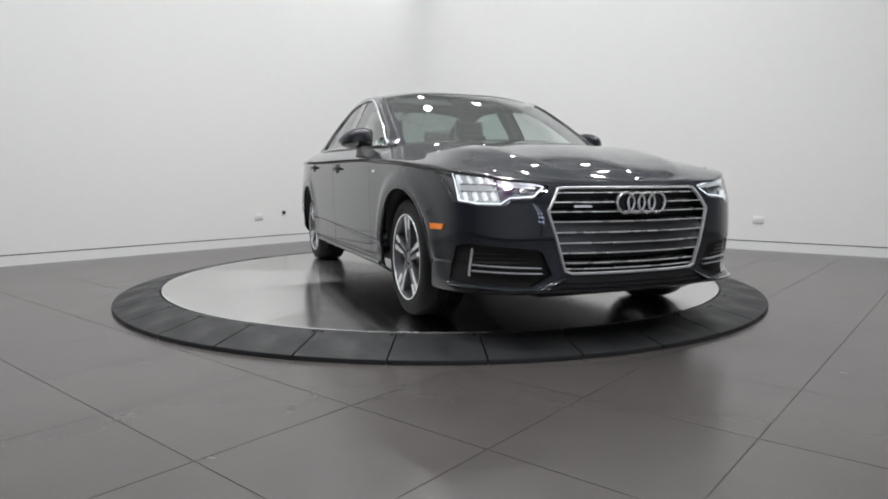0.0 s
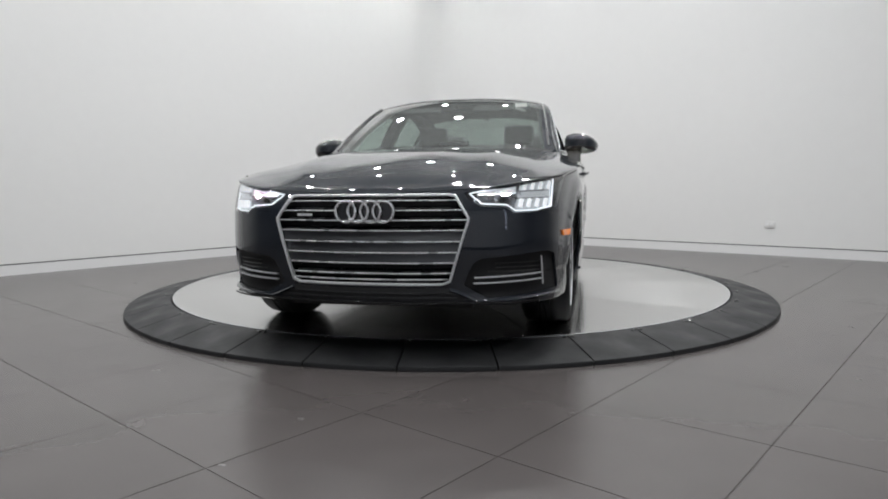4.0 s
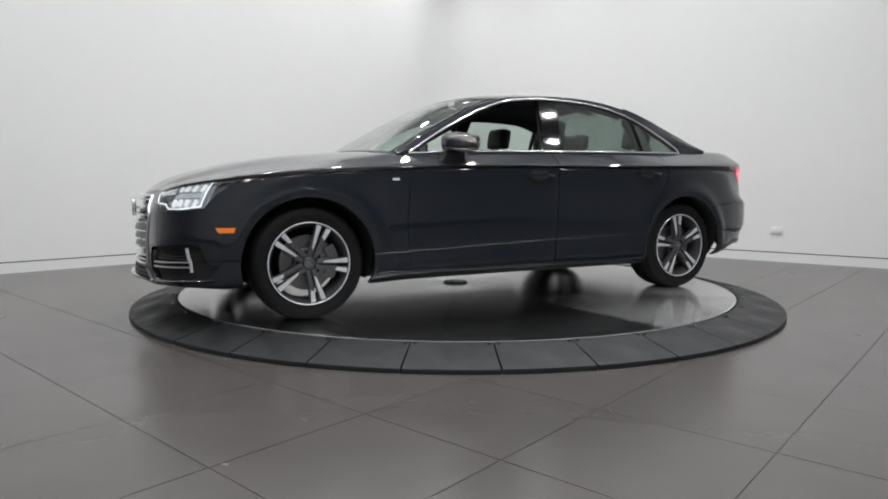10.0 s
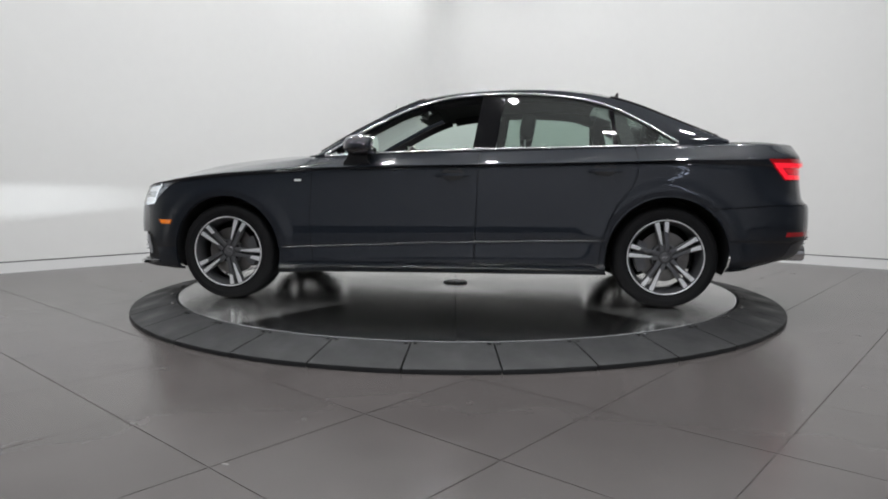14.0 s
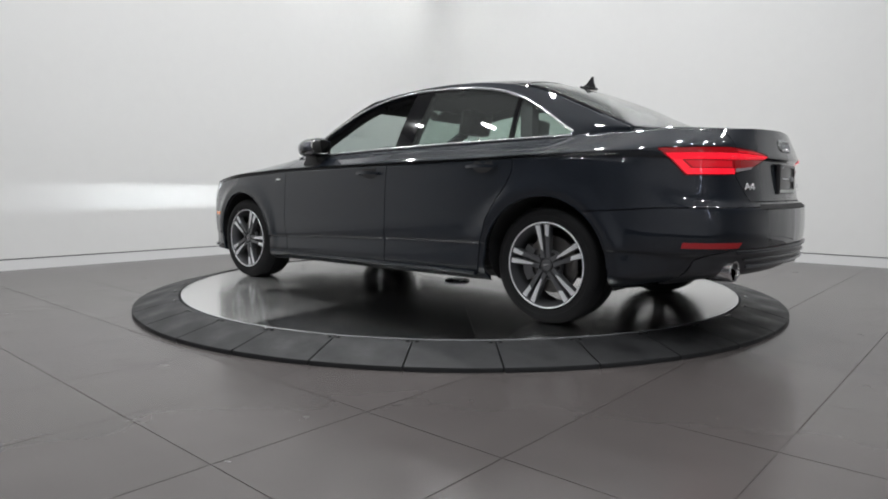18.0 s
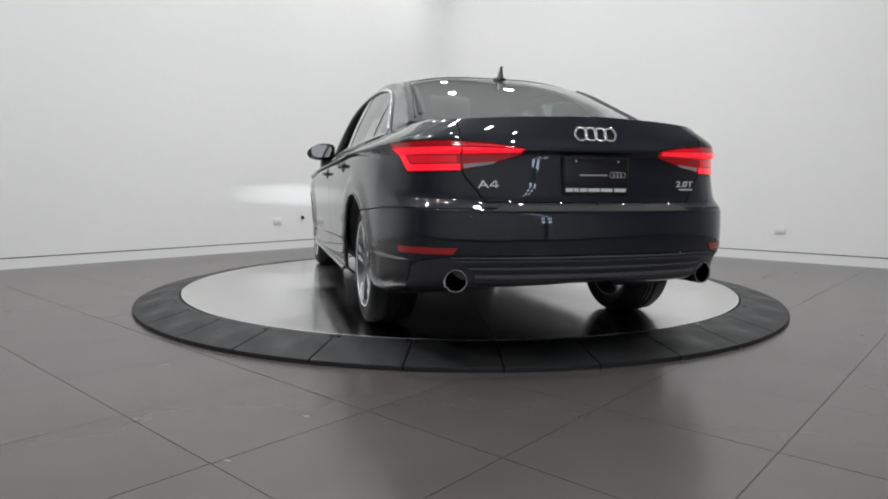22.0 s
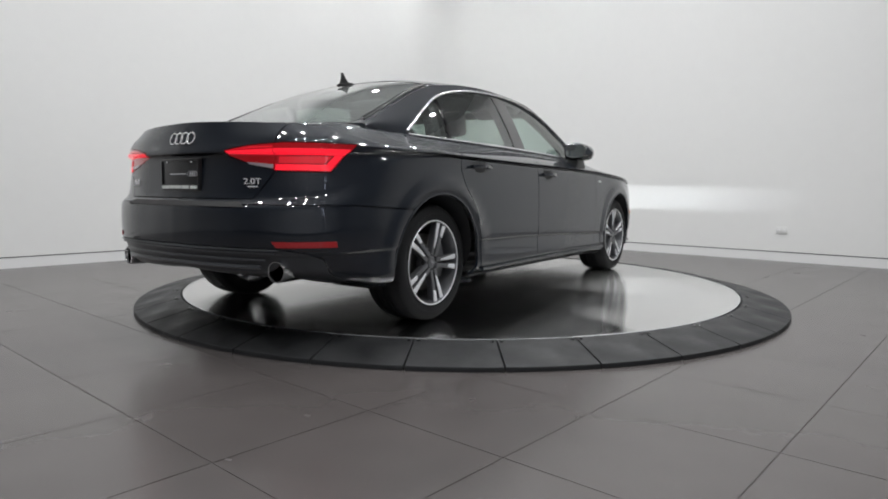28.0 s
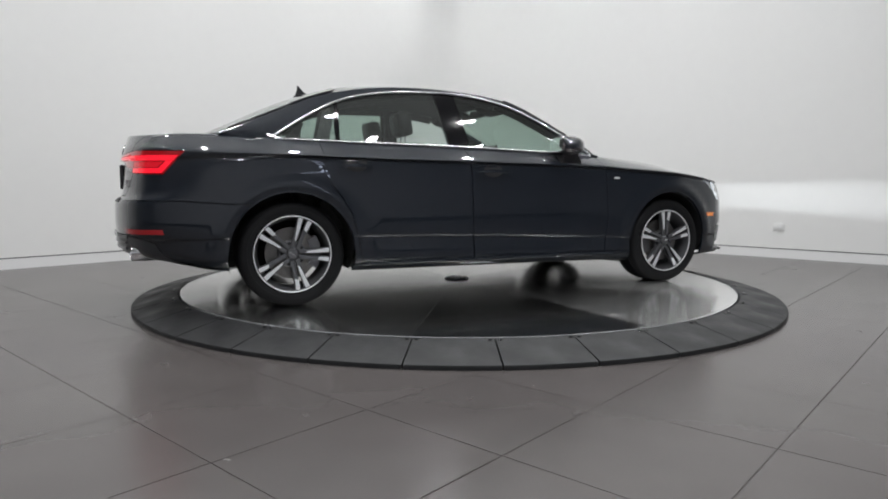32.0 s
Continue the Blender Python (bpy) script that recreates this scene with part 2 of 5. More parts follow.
# ---------------------------------------------------------------- mesh tools
def part(name, bm, material, parent=None, label="", smooth=35.0, m=None):
    """Links a bmesh as one mesh object under a thing or a part."""
    me = bpy.data.meshes.new(name)
    bm.to_mesh(me)
    bm.free()
    for mat in (material if isinstance(material, (list, tuple)) else [material]):
        me.materials.append(mat)
    if smooth:
        me.shade_smooth()
        me.set_sharp_from_angle(angle=radians(smooth))
    ob = new(name, me)
    if m is not None:
        ob.matrix_basis = m
    if parent:
        ob.parent = parent
    if label:
        ob["label"] = label
    return ob


def empty(name, m=None, parent=None):
    ob = new(name)
    ob.empty_display_size = 0.1
    if m is not None:
        ob.matrix_basis = m
    if parent:
        ob.parent = parent
    return ob


def box(bm, x0, x1, y0, y1, z0, z1, bevel=0.0, m=None):
    vs = [bm.verts.new((x, y, z)) for x in (x0, x1) for y in (y0, y1) for z in (z0, z1)]
    fs = [bm.faces.new([vs[i] for i in q]) for q in ((0, 1, 3, 2), (4, 6, 7, 5), (0, 4, 5, 1), (2, 3, 7, 6), (0, 2, 6, 4), (1, 5, 7, 3))]
    if bevel:
        es = list({e for f in fs for e in f.edges})
        r = bmesh.ops.bevel(bm, geom=es, offset=bevel, segments=2, affect="EDGES", profile=0.6)
        vs = list({v for f in r["faces"] for v in f.verts} | {v for v in vs if v.is_valid})
    if m is not None:
        bmesh.ops.transform(bm, matrix=m, verts=vs)
    return vs


def lathe(bm, profile, steps=48, closed=False, axis="y"):
    """Turns a profile of (radius, along) round an axis."""
    rings = []
    for i in range(steps):
        a = TAU * i / steps
        c, s = math.cos(a), math.sin(a)
        if axis == "y":
            rings.append([bm.verts.new((r * c, h, r * s)) for r, h in profile])
        else:
            rings.append([bm.verts.new((r * c, r * s, h)) for r, h in profile])
    k = len(profile)
    out = []
    for i in range(steps):
        p, q = rings[i], rings[(i + 1) % steps]
        for j in range(k if closed else k - 1):
            f = [p[j], p[(j + 1) % k], q[(j + 1) % k], q[j]]
            out.append(bm.faces.new(f if axis == "y" else f[::-1]))
    return out


def prism(bm, outline, h0, h1, axis="z", bevel=0.0):
    """A solid over a closed outline of 2D points, from h0 to h1 along an axis."""
    def at(p, h):
        return {"z": (p[0], p[1], h), "y": (p[0], h, p[1]), "x": (h, p[0], p[1])}[axis]
    lo, hi = [bm.verts.new(at(p, h0)) for p in outline], [bm.verts.new(at(p, h1)) for p in outline]
    n = len(outline)
    fs = [bm.faces.new(lo[::-1]), bm.faces.new(hi)]
    fs += [bm.faces.new((lo[i], lo[(i + 1) % n], hi[(i + 1) % n], hi[i])) for i in range(n)]
    bmesh.ops.recalc_face_normals(bm, faces=fs)
    if bevel:
        es = [e for f in fs[:2] for e in f.edges]
        bmesh.ops.bevel(bm, geom=es, offset=bevel, segments=2, affect="EDGES", profile=0.6)
    return fs


def sweep(bm, path, section, up=(0, 0, 1), closed=False, scale=None):
    """Sweeps a closed 2D section (across, up) along a 3D path."""
    pts = [Vector(p) for p in path]
    n = len(pts)
    rings = []
    for i, p in enumerate(pts):
        a, b = (pts[i - 1], pts[(i + 1) % n]) if closed else (pts[max(i - 1, 0)], pts[min(i + 1, n - 1)])
        d = (b - a).normalized()
        u = Vector(up[i] if isinstance(up, list) else up)
        side = d.cross(u).normalized()
        top = side.cross(d).normalized()
        k = scale[i] if scale else 1.0
        rings.append([bm.verts.new(p + side * (s * k) + top * (t * k)) for s, t in section])
    k = len(section)
    fs = []
    for i in range(n if closed else n - 1):
        r, q = rings[i], rings[(i + 1) % n]
        fs += [bm.faces.new((r[j], r[(j + 1) % k], q[(j + 1) % k], q[j])) for j in range(k)]
    if not closed:
        fs += [bm.faces.new(rings[0][::-1]), bm.faces.new(rings[-1])]
    bmesh.ops.recalc_face_normals(bm, faces=fs)
    return fs


def circle_section(r, n=8):
    return [(r * math.cos(TAU * i / n), r * math.sin(TAU * i / n)) for i in range(n)]


def spline(points, steps):
    """Catmull-Rom through points of any dimension; steps pieces in each span."""
    P = np.array(points, float)
    P = np.vstack([2 * P[0] - P[1], P, 2 * P[-1] - P[-2]])
    out = []
    for i in range(1, len(P) - 2):
        for j in range(steps):
            t = j / steps
            out.append(0.5 * (2 * P[i] + (P[i + 1] - P[i - 1]) * t + (2 * P[i - 1] - 5 * P[i] + 4 * P[i + 1] - P[i + 2]) * t * t
                              + (3 * P[i] - P[i - 1] - 3 * P[i + 1] + P[i + 2]) * t ** 3))
    out.append(P[-2])
    return np.array(out)


def steady(points):
    """A monotone cubic through (x, value) pairs, as a function of x."""
    pts = sorted(points)
    x, y = np.array([p[0] for p in pts], float), np.array([p[1] for p in pts], float)
    h, d = np.diff(x), np.diff(y) / np.diff(x)
    m = np.zeros(len(x))
    m[0], m[-1] = d[0], d[-1]
    for i in range(1, len(x) - 1):
        m[i] = 0 if d[i - 1] * d[i] <= 0 else (h[i - 1] + h[i]) * 3 / ((2 * h[i] + h[i - 1]) / d[i - 1] + (h[i] + 2 * h[i - 1]) / d[i])

    def f(v):
        v = min(max(v, x[0]), x[-1])
        i = min(max(int(np.searchsorted(x, v)) - 1, 0), len(h) - 1)
        t = (v - x[i]) / h[i]
        return float((1 + 2 * t) * (1 - t) ** 2 * y[i] + t * (1 - t) ** 2 * h[i] * m[i] + t * t * (3 - 2 * t) * y[i + 1] + t * t * (t - 1) * h[i] * m[i + 1])
    return f


def inside(p, poly):
    c, n = False, len(poly)
    for i in range(n):
        (x0, y0), (x1, y1) = poly[i], poly[i - 1]
        if (y0 > p[1]) != (y1 > p[1]) and p[0] < (x1 - x0) * (p[1] - y0) / (y1 - y0) + x0:
            c = not c
    return c


def cut(bm, line, axes, where, closed=True):
    """Cuts a surface along a polyline that is cast along the third axis, in the faces where where(centre) holds."""
    i, j = axes
    n = len(line)
    for k in range(n if closed else n - 1):
        a, b = line[k], line[(k + 1) % n]
        d = (b[0] - a[0], b[1] - a[1])
        ln = math.hypot(*d)
        if ln < 1e-6:
            continue
        lo, hi = [min(a[q], b[q]) - 0.004 for q in (0, 1)], [max(a[q], b[q]) + 0.004 for q in (0, 1)]
        fs = []
        for f in bm.faces:
            xs, ys = [v.co[i] for v in f.verts], [v.co[j] for v in f.verts]
            if max(xs) < lo[0] or min(xs) > hi[0] or max(ys) < lo[1] or min(ys) > hi[1]:
                continue
            if where(f.calc_center_median()):
                fs.append(f)
        if not fs:
            continue
        co, no = [0, 0, 0], [0, 0, 0]
        co[i], co[j], no[i], no[j] = a[0], a[1], -d[1] / ln, d[0] / ln
        geom = list({v for f in fs for v in f.verts}) + list({e for f in fs for e in f.edges}) + fs
        bmesh.ops.bisect_plane(bm, geom=geom, dist=1e-5, plane_co=co, plane_no=no)


def take(bm, faces, both=False, right=False):
    """A new bmesh of these faces; both: with their mirror image across y = 0; right: the mirror image alone."""
    out = bmesh.new()
    sides = (1, -1) if both else ((-1,) if right else (1,))
    for s in sides:
        made = {}
        for f in faces:
            vs = []
            for v in f.verts:
                if v.index not in made:
                    made[v.index] = out.verts.new((v.co.x, s * v.co.y, v.co.z))
                vs.append(made[v.index])
            try:
                out.faces.new(vs if s > 0 else vs[::-1])
            except ValueError:
                pass
    if both:
        bmesh.ops.remove_doubles(out, verts=[v for v in out.verts if abs(v.co.y) < 2e-4], dist=4e-4)
    return out


def flange(bm, gap=0.002, depth=0.014):
    """Draws the rim of a panel in by the gap and folds it inwards, so that panels meet at real shut lines."""
    bm.normal_update()
    rim = [e for e in bm.edges if e.is_boundary]
    vs = {v for e in rim for v in e.verts}
    moves, normals = {}, {v: v.normal.copy() for v in vs}
    for v in vs:
        inn = Vector()
        for e in v.link_edges:
            if e.is_boundary and e.link_faces:
                f = e.link_faces[0]
                mid = (e.verts[0].co + e.verts[1].co) / 2
                t = (e.verts[1].co - e.verts[0].co)
                if t.length < 1e-7:
                    continue
                t.normalize()
                w = f.normal.cross(t)
                if w.dot(f.calc_center_median() - mid) < 0:
                    w = -w
                inn += w
        if inn.length > 1e-6:
            moves[v] = inn.normalized() * gap
    for v, d in moves.items():
        v.co += d
    r = bmesh.ops.extrude_edge_only(bm, edges=rim)
    for v in r["geom"]:
        if isinstance(v, bmesh.types.BMVert):
            src = min((e.other_vert(v) for e in v.link_edges if e.other_vert(v) in vs), key=lambda o: (o.co - v.co).length, default=None)
            if src is not None:
                v.co = src.co - normals[src] * depth
    return bm


# ---------------------------------------------------------------- the room
CORNER, WEST, EAST = Vector((-0.2, 5.5, 0)), Vector((-4.34, 0.93, 0)), Vector((4.46, 1.65, 0))


def wall(name, a, b, thick, material, label, z0=0.0, z1=CEILING):
    """An upright slab from a to b; its room side is on the line, its thickness lies behind it (to the left of a to b)."""
    d = (b - a).normalized()
    n = Vector((-d.y, d.x, 0))
    bm = bmesh.new()
    prism(bm, [(p.x, p.y) for p in (a, b, b + n * thick, a + n * thick)], z0, z1)
    return tagged(part(name, bm, material, smooth=0), label, "wall", kind="structure")


west_end = CORNER + (WEST - CORNER).normalized() * 14.0
east_end = CORNER + (EAST - CORNER).normalized() * 14.0
wall("wall_west", CORNER, west_end, -0.2, WALL_PAINT, "smooth white painted showroom wall above a skirting board", z0=0.112)
wall("wall_east", CORNER, east_end, 0.2, WALL_PAINT, "smooth white painted showroom wall above a skirting board", z0=0.112)
for tag, end, s in (("west", west_end, -1), ("east", east_end, 1)):
    inward = Vector(((end - CORNER).normalized().y * s, -(end - CORNER).normalized().x * s, 0))
    wall("trim_gap_" + tag, CORNER - inward * 0.012, end - inward * 0.012, 0.18 * s, GAP, "dark shadow gap above the skirting board", 0.10, 0.112)
    wall("baseboard_" + tag, CORNER, end, 0.2 * s, SKIRT, "flush white painted skirting board", 0.0, 0.10)

# the two white walls run into each other in a rounded corner
bm = bmesh.new()
dw, de = (west_end - CORNER).normalized(), (east_end - CORNER).normalized()
arc_pts = []
for i in range(13):
    q = i / 12
    arc_pts.append(CORNER + dw * (.45 * (1 - q) ** 2) + de * (.45 * q ** 2))
for (p, q) in zip(arc_pts, arc_pts[1:]):
    lo, hi = 0.0, CEILING
    vs = [bm.verts.new((a.x, a.y, z)) for a, z in ((p, lo), (q, lo), (q, hi), (p, hi))]
    bm.faces.new(vs)
bmesh.ops.remove_doubles(bm, verts=bm.verts, dist=1e-4)
r = bmesh.ops.extrude_face_region(bm, geom=bm.faces[:])
bmesh.ops.translate(bm, verts=[v for v in r["geom"] if isinstance(v, bmesh.types.BMVert)], vec=(0, .02, 0))
bmesh.ops.recalc_face_normals(bm, faces=bm.faces)
tagged(part("wall_corner", bm, WALL_PAINT, smooth=40), "softly rounded white wall corner", "wall", kind="structure")

# pale walls that close the hall behind the camera
back_l, back_r = west_end + Vector((0, -3.6, 0)), east_end + Vector((0, -3.6, 0))
wall("wall_south", back_r, back_l, -0.2, DARK_WALL, "plain pale painted wall of the hall")
wall("wall_south_west", back_l, west_end, -0.2, DARK_WALL, "plain pale painted wall of the hall")
wall("wall_south_east", east_end, back_r, -0.2, DARK_WALL, "plain pale painted wall of the hall")

bm = bmesh.new()
prism(bm, [(-12, -14.5), (12, -14.5), (12, 6.5), (-12, 6.5)], CEILING, CEILING + 0.15)
tagged(part("ceiling", bm, CEIL_PAINT, smooth=0), "plain grey painted showroom ceiling", "ceiling", kind="structure")

# floor: a bed of grout and square tiles laid parallel to the walls
bm = bmesh.new()
prism(bm, [(-14, -15), (14, -15), (14, 8), (-14, 8)], -0.10, -0.0016)
floor = tagged(part("floor", bm, GROUT, smooth=0), "matt grey square porcelain floor tiles with dark joints", "floor", kind="structure")
# dark matt sheet added on the unseen floor behind the camera, to darken the car's reflections
bm = bmesh.new()
prism(bm, [(-12, -13.5), (12, -13.5), (12, -5.9), (-12, -5.9)], -0.003, 0.006)
tagged(part("carpet", bm, DARK_SHEET, smooth=0), "dark matt floor sheet added out of view to darken the car's reflections", "carpet", kind="structure")
TILE_TURN, TILE_SIDE, TILE_ORIGIN = 49.8, 0.602, Vector((0.138, -3.219, 0))
# ---------------------------------------------------------------- the turntable
RAMPS = 33
turn_ring = tagged(empty("turntable_ring"), "low black rubber ramp ring of wedge tiles round the turntable", "turntable ring")
step = TAU / RAMPS


def ramp_tile():
    """One wedge of the ramp ring, with a rounded lip, a flat top and a thin outer edge."""
    bm = bmesh.new()
    prof = [(DISC_R + 0.016, 0.0), (DISC_R + 0.016, 0.070), (DISC_R + 0.022, 0.076), (DISC_R + 0.06, 0.076), (RING_R - 0.018, 0.026), (RING_R - 0.003, 0.022), (RING_R, 0.014), (RING_R, 0.0)]
    rows = []
    half = step / 2 - 0.0018
    for i in range(7):
        a = -half + 2 * half * i / 6
        rows.append([bm.verts.new((r * math.cos(a), r * math.sin(a), z)) for r, z in prof])
    fs = []
    for p, q in zip(rows, rows[1:]):
        fs += [bm.faces.new((p[j], q[j], q[j + 1], p[j + 1])) for j in range(len(prof) - 1)]
    fs += [bm.faces.new(rows[0]), bm.faces.new(rows[-1][::-1])]
    bmesh.ops.recalc_face_normals(bm, faces=fs)
    me = bpy.data.meshes.new("ramp_tile")
    bm.to_mesh(me)
    bm.free()
    me.materials.append(MAT_RUBBER)
    me.shade_smooth()
    me.set_sharp_from_angle(angle=radians(25))
    return me


tile_mesh = ramp_tile()
first = radians(-95.84 - 0.5 * 360 / RAMPS)
bm = bmesh.new()
lathe(bm, [(0.0, 0.0), (0.011, 0.0), (0.011, 0.004), (0.007, 0.006), (0.0, 0.006)], 10, axis="z")
stud_mesh = bpy.data.meshes.new("stud")
bm.to_mesh(stud_mesh)
bm.free()
stud_mesh.materials.append(GLOSS_BLACK)
for i in range(RAMPS):
    ob = new("ramp_tile", tile_mesh)
    ob.matrix_basis = pose(0, 0, 0, 0, 0, math.degrees(first + i * step))
    ob.parent = turn_ring
    for k in (-1, 1):
        st = new("stud", stud_mesh)
        st.matrix_basis = pose((DISC_R + 0.052) * math.cos(k * (step / 2 - 0.011)), (DISC_R + 0.052) * math.sin(k * (step / 2 - 0.011)), 0.0745)
        st.parent = ob

disc = tagged(empty("turntable_disc"), "round brushed steel turntable plate with straight plate seams", "turntable")
BRUSHED = brushed_steel("brushed_steel", 0, 0.12, 0.62)
bm = bmesh.new()
slice_ = [(DISC_R * math.cos(radians(-17.95 + 35.9 * i / 16)), DISC_R * math.sin(radians(-17.95 + 35.9 * i / 16))) for i in range(17)]
prism(bm, [(0.002, 0)] + slice_, DECK - 0.012, DECK)
plate_mesh = bpy.data.meshes.new("plate")
bm.to_mesh(plate_mesh)
bm.free()
plate_mesh.materials.append(BRUSHED)
for k in range(10):
    ob = new("plate", plate_mesh)
    ob.matrix_basis = pose(0, 0, 0, 0, 0, 42 + 36 * k)
    ob.parent = disc
bm = bmesh.new()
lathe(bm, [(DISC_R - 0.002, 0.0), (DISC_R + 0.005, 0.0), (DISC_R + 0.005, DECK + 0.002), (DISC_R - 0.002, DECK + 0.003)], 160, closed=True, axis="z")
part("edge_band", bm, CHROME, disc, "bright polished metal edge band", smooth=30)
bm = bmesh.new()
lathe(bm, [(0.0, 0.0), (DISC_R - 0.05, 0.0), (DISC_R - 0.05, DECK - 0.016), (0.0, DECK - 0.016)], 96, axis="z")
part("drum", bm, MATT_BLACK, disc, smooth=30)
bm = bmesh.new()
lathe(bm, [(.0, DECK + .016), (.070, DECK + .016), (.092, DECK + .012), (.098, DECK + .0005)], 40, axis="z")
hub_cap = part("hub_cover", bm, SATIN, disc, "pale bolted hub cover at the centre", smooth=40)
for k in range(8):
    bm = bmesh.new()
    lathe(bm, [(.0, .018), (.007, .018), (.009, .016), (.009, .010)], 12, axis="z")
    bmesh.ops.translate(bm, verts=bm.verts, vec=(.074 * math.cos(TAU * k / 8), .074 * math.sin(TAU * k / 8), DECK))
    part("hub_bolt", bm, BLACK, hub_cap, smooth=30)

# ---------------------------------------------------------------- the car's shell
# x forward from the middle of the wheelbase, y to the car's left, z up from the plate
TYRE_R = 0.322
car = tagged(empty("sedan_car"), "dark grey metallic four-door sedan with lit lamps on the turntable", "car")

# plan of the body at mid height: twenty stations from the nose round the left flank to the tail
PLAN = [(2.275, 0), (2.262, .2), (2.215, .40), (2.165, .60), (2.05, .752), (1.87, .842), (1.45, .900), (1.0, .905), (.83, .906), (.4, .908),
        (-.27, .910), (-1, .912), (-1.4, .906), (-1.8, .885), (-2.0, .853), (-2.18, .786), (-2.295, .67), (-2.372, .45), (-2.405, .2), (-2.415, 0)]
# the belt: front edge of the bonnet, window sills, edge of the boot lid
BELT = [(2.19, 0, .722), (2.18, .2, .724), (2.13, .39, .736), (2.05, .525, .758), (1.93, .64, .788), (1.77, .70, .822), (1.42, .738, .874), (1.0, .752, .926),
        (.83, .755, .946), (.4, .775, .965), (-.27, .785, .984), (-1, .765, 1.0), (-1.4, .735, 1.01), (-1.8, .695, 1.03), (-2.0, .67, 1.03),
        (-2.14, .62, 1.022), (-2.235, .52, 1.020), (-2.29, .35, 1.027), (-2.318, .15, 1.033), (-2.325, 0, 1.036)]
FRONT = steady([(0, 1), (2, 1), (3, .9), (4, .65), (5, .35), (6, 0), (19, 0)])
REAR = steady([(0, 0), (12, 0), (13, .12), (14, .4), (15, .7), (16, .9), (17, 1), (19, 1)])
# level: offset outwards at nose, flank, tail; heights (station, z)
LEVELS = [
    (-.13, -.060, -.10, [(0, .205), (4, .195), (6, .185), (8, .198), (12, .215), (15, .275), (19, .318)]),
    (-.005, -.022, -.03, [(0, .224), (4, .214), (6, .212), (8, .236), (12, .250), (15, .298), (19, .338)]),
    (-.012, -.006, -.012, [(0, .27), (6, .272), (8, .278), (12, .298), (15, .338), (19, .368)]),
    (-.010, -.009, -.006, [(0, .32), (6, .345), (8, .358), (11, .412), (12, .415), (15, .412), (19, .405)]),
    (-.008, -.002, -.002, [(0, .345), (6, .363), (8, .376), (11, .430), (12, .433), (15, .43), (19, .43)]),
    (0, .001, .004, [(0, .46), (6, .48), (12, .54), (15, .52), (19, .52)]),
    (-.008, .002, .000, [(0, .60), (5, .62), (6, .66), (12, .70), (13, .68), (15, .625), (19, .620)]),
    (-.045, -.007, -.040, [(0, .672), (3, .706), (4, .732), (5, .758), (6, .808), (8, .842), (10, .866), (12, .888), (13, .86), (15, .70), (19, .664)]),
    (-.050, -.013, -.064, [(0, .680), (3, .714), (4, .740), (5, .766), (5.5, .792), (6, .816), (7, .840), (8, .852), (10, .875), (12, .896), (13, .880), (15, .866), (19, .866)]),
    (-.056, -.009, -.043, [(0, .688), (3, .722), (4, .748), (5, .774), (5.5, .800), (6, .824), (7, .849), (8, .860), (10, .882), (12, .902), (13, .895), (15, .888), (19, .886)]),
    (-.062, .006, -.060, [(0, .695), (3, .730), (4, .757), (5, .782), (5.5, .809), (6, .832), (7, .858), (8, .868), (10, .890), (12, .910), (14, .920), (15, .932), (19, .935)]),
]


def plan_normals(pts):
    out = []
    for i in range(len(pts)):
        a, b = pts[max(i - 1, 0)], pts[min(i + 1, len(pts) - 1)]
        d = (b[0] - a[0], b[1] - a[1])
        ln = math.hypot(*d)
        out.append((d[1] / ln, -d[0] / ln))
    out[0], out[-1] = (1, 0), (-1, 0)
    return out


COLS, SUB = 10, 6
base = spline(PLAN, COLS)
belt = spline(BELT, COLS)
normals = plan_normals([tuple(p) for p in base])
lanes = []
LOW_STEPS = (.085, .055, .03, .012, .004, 0, 0, 0, 0, 0, 0)
TUCK_LOW = steady([(0, 0), (13.1, 0), (14, .5), (15, 1), (16, 1), (17, .3), (18, 0), (19, 0)])
TUCK = steady([(0, 0), (12.5, 0), (14, .8), (15, 1), (16, .8), (17.5, 0), (19, 0)])
for k, (f, s, r, zs) in enumerate(LEVELS):
    zf = steady(zs)
    row = []
    for i, (p, n) in enumerate(zip(base, normals)):
        st = i / COLS
        wf, wr = FRONT(st), REAR(st)
        o = f * wf + r * wr + s * (1 - wf - wr) - (.005 * TUCK(st) if k >= 7 else 0)
        o -= LOW_STEPS[k] * TUCK_LOW(st)
        row.append((p[0] + n[0] * o, max(p[1] + n[1] * o, 0) if 0 < i < len(base) - 1 else 0.0, zf(st)))
    lanes.append(row)
lanes.append([tuple(p) for p in belt])
for p in (0, len(base) - 1):
    lanes[-1][p] = (lanes[-1][p][0], 0.0, lanes[-1][p][2])


def column(i):
    """One upright line of the flank, through all levels, eased so that the shoulder stays crisp."""
    pts = [lanes[k][i] for k in range(len(lanes))]
    fx, fy, fz = (steady([(k, p[c]) for k, p in enumerate(pts)]) for c in range(3))
    return [(fx(k / SUB), fy(k / SUB), fz(k / SUB)) for k in range((len(lanes) - 1) * SUB + 1)]


shell = bmesh.new()
ROW, COL = shell.faces.layers.int.new("row"), shell.faces.layers.int.new("col")
cols = [[shell.verts.new(p) for p in column(i)] for i in range(len(base))]
for i in range(len(cols) - 1):
    for k in range(len(cols[0]) - 1):
        f = shell.faces.new((cols[i][k], cols[i + 1][k], cols[i + 1][k + 1], cols[i][k + 1]))
        f[ROW], f[COL] = k, i

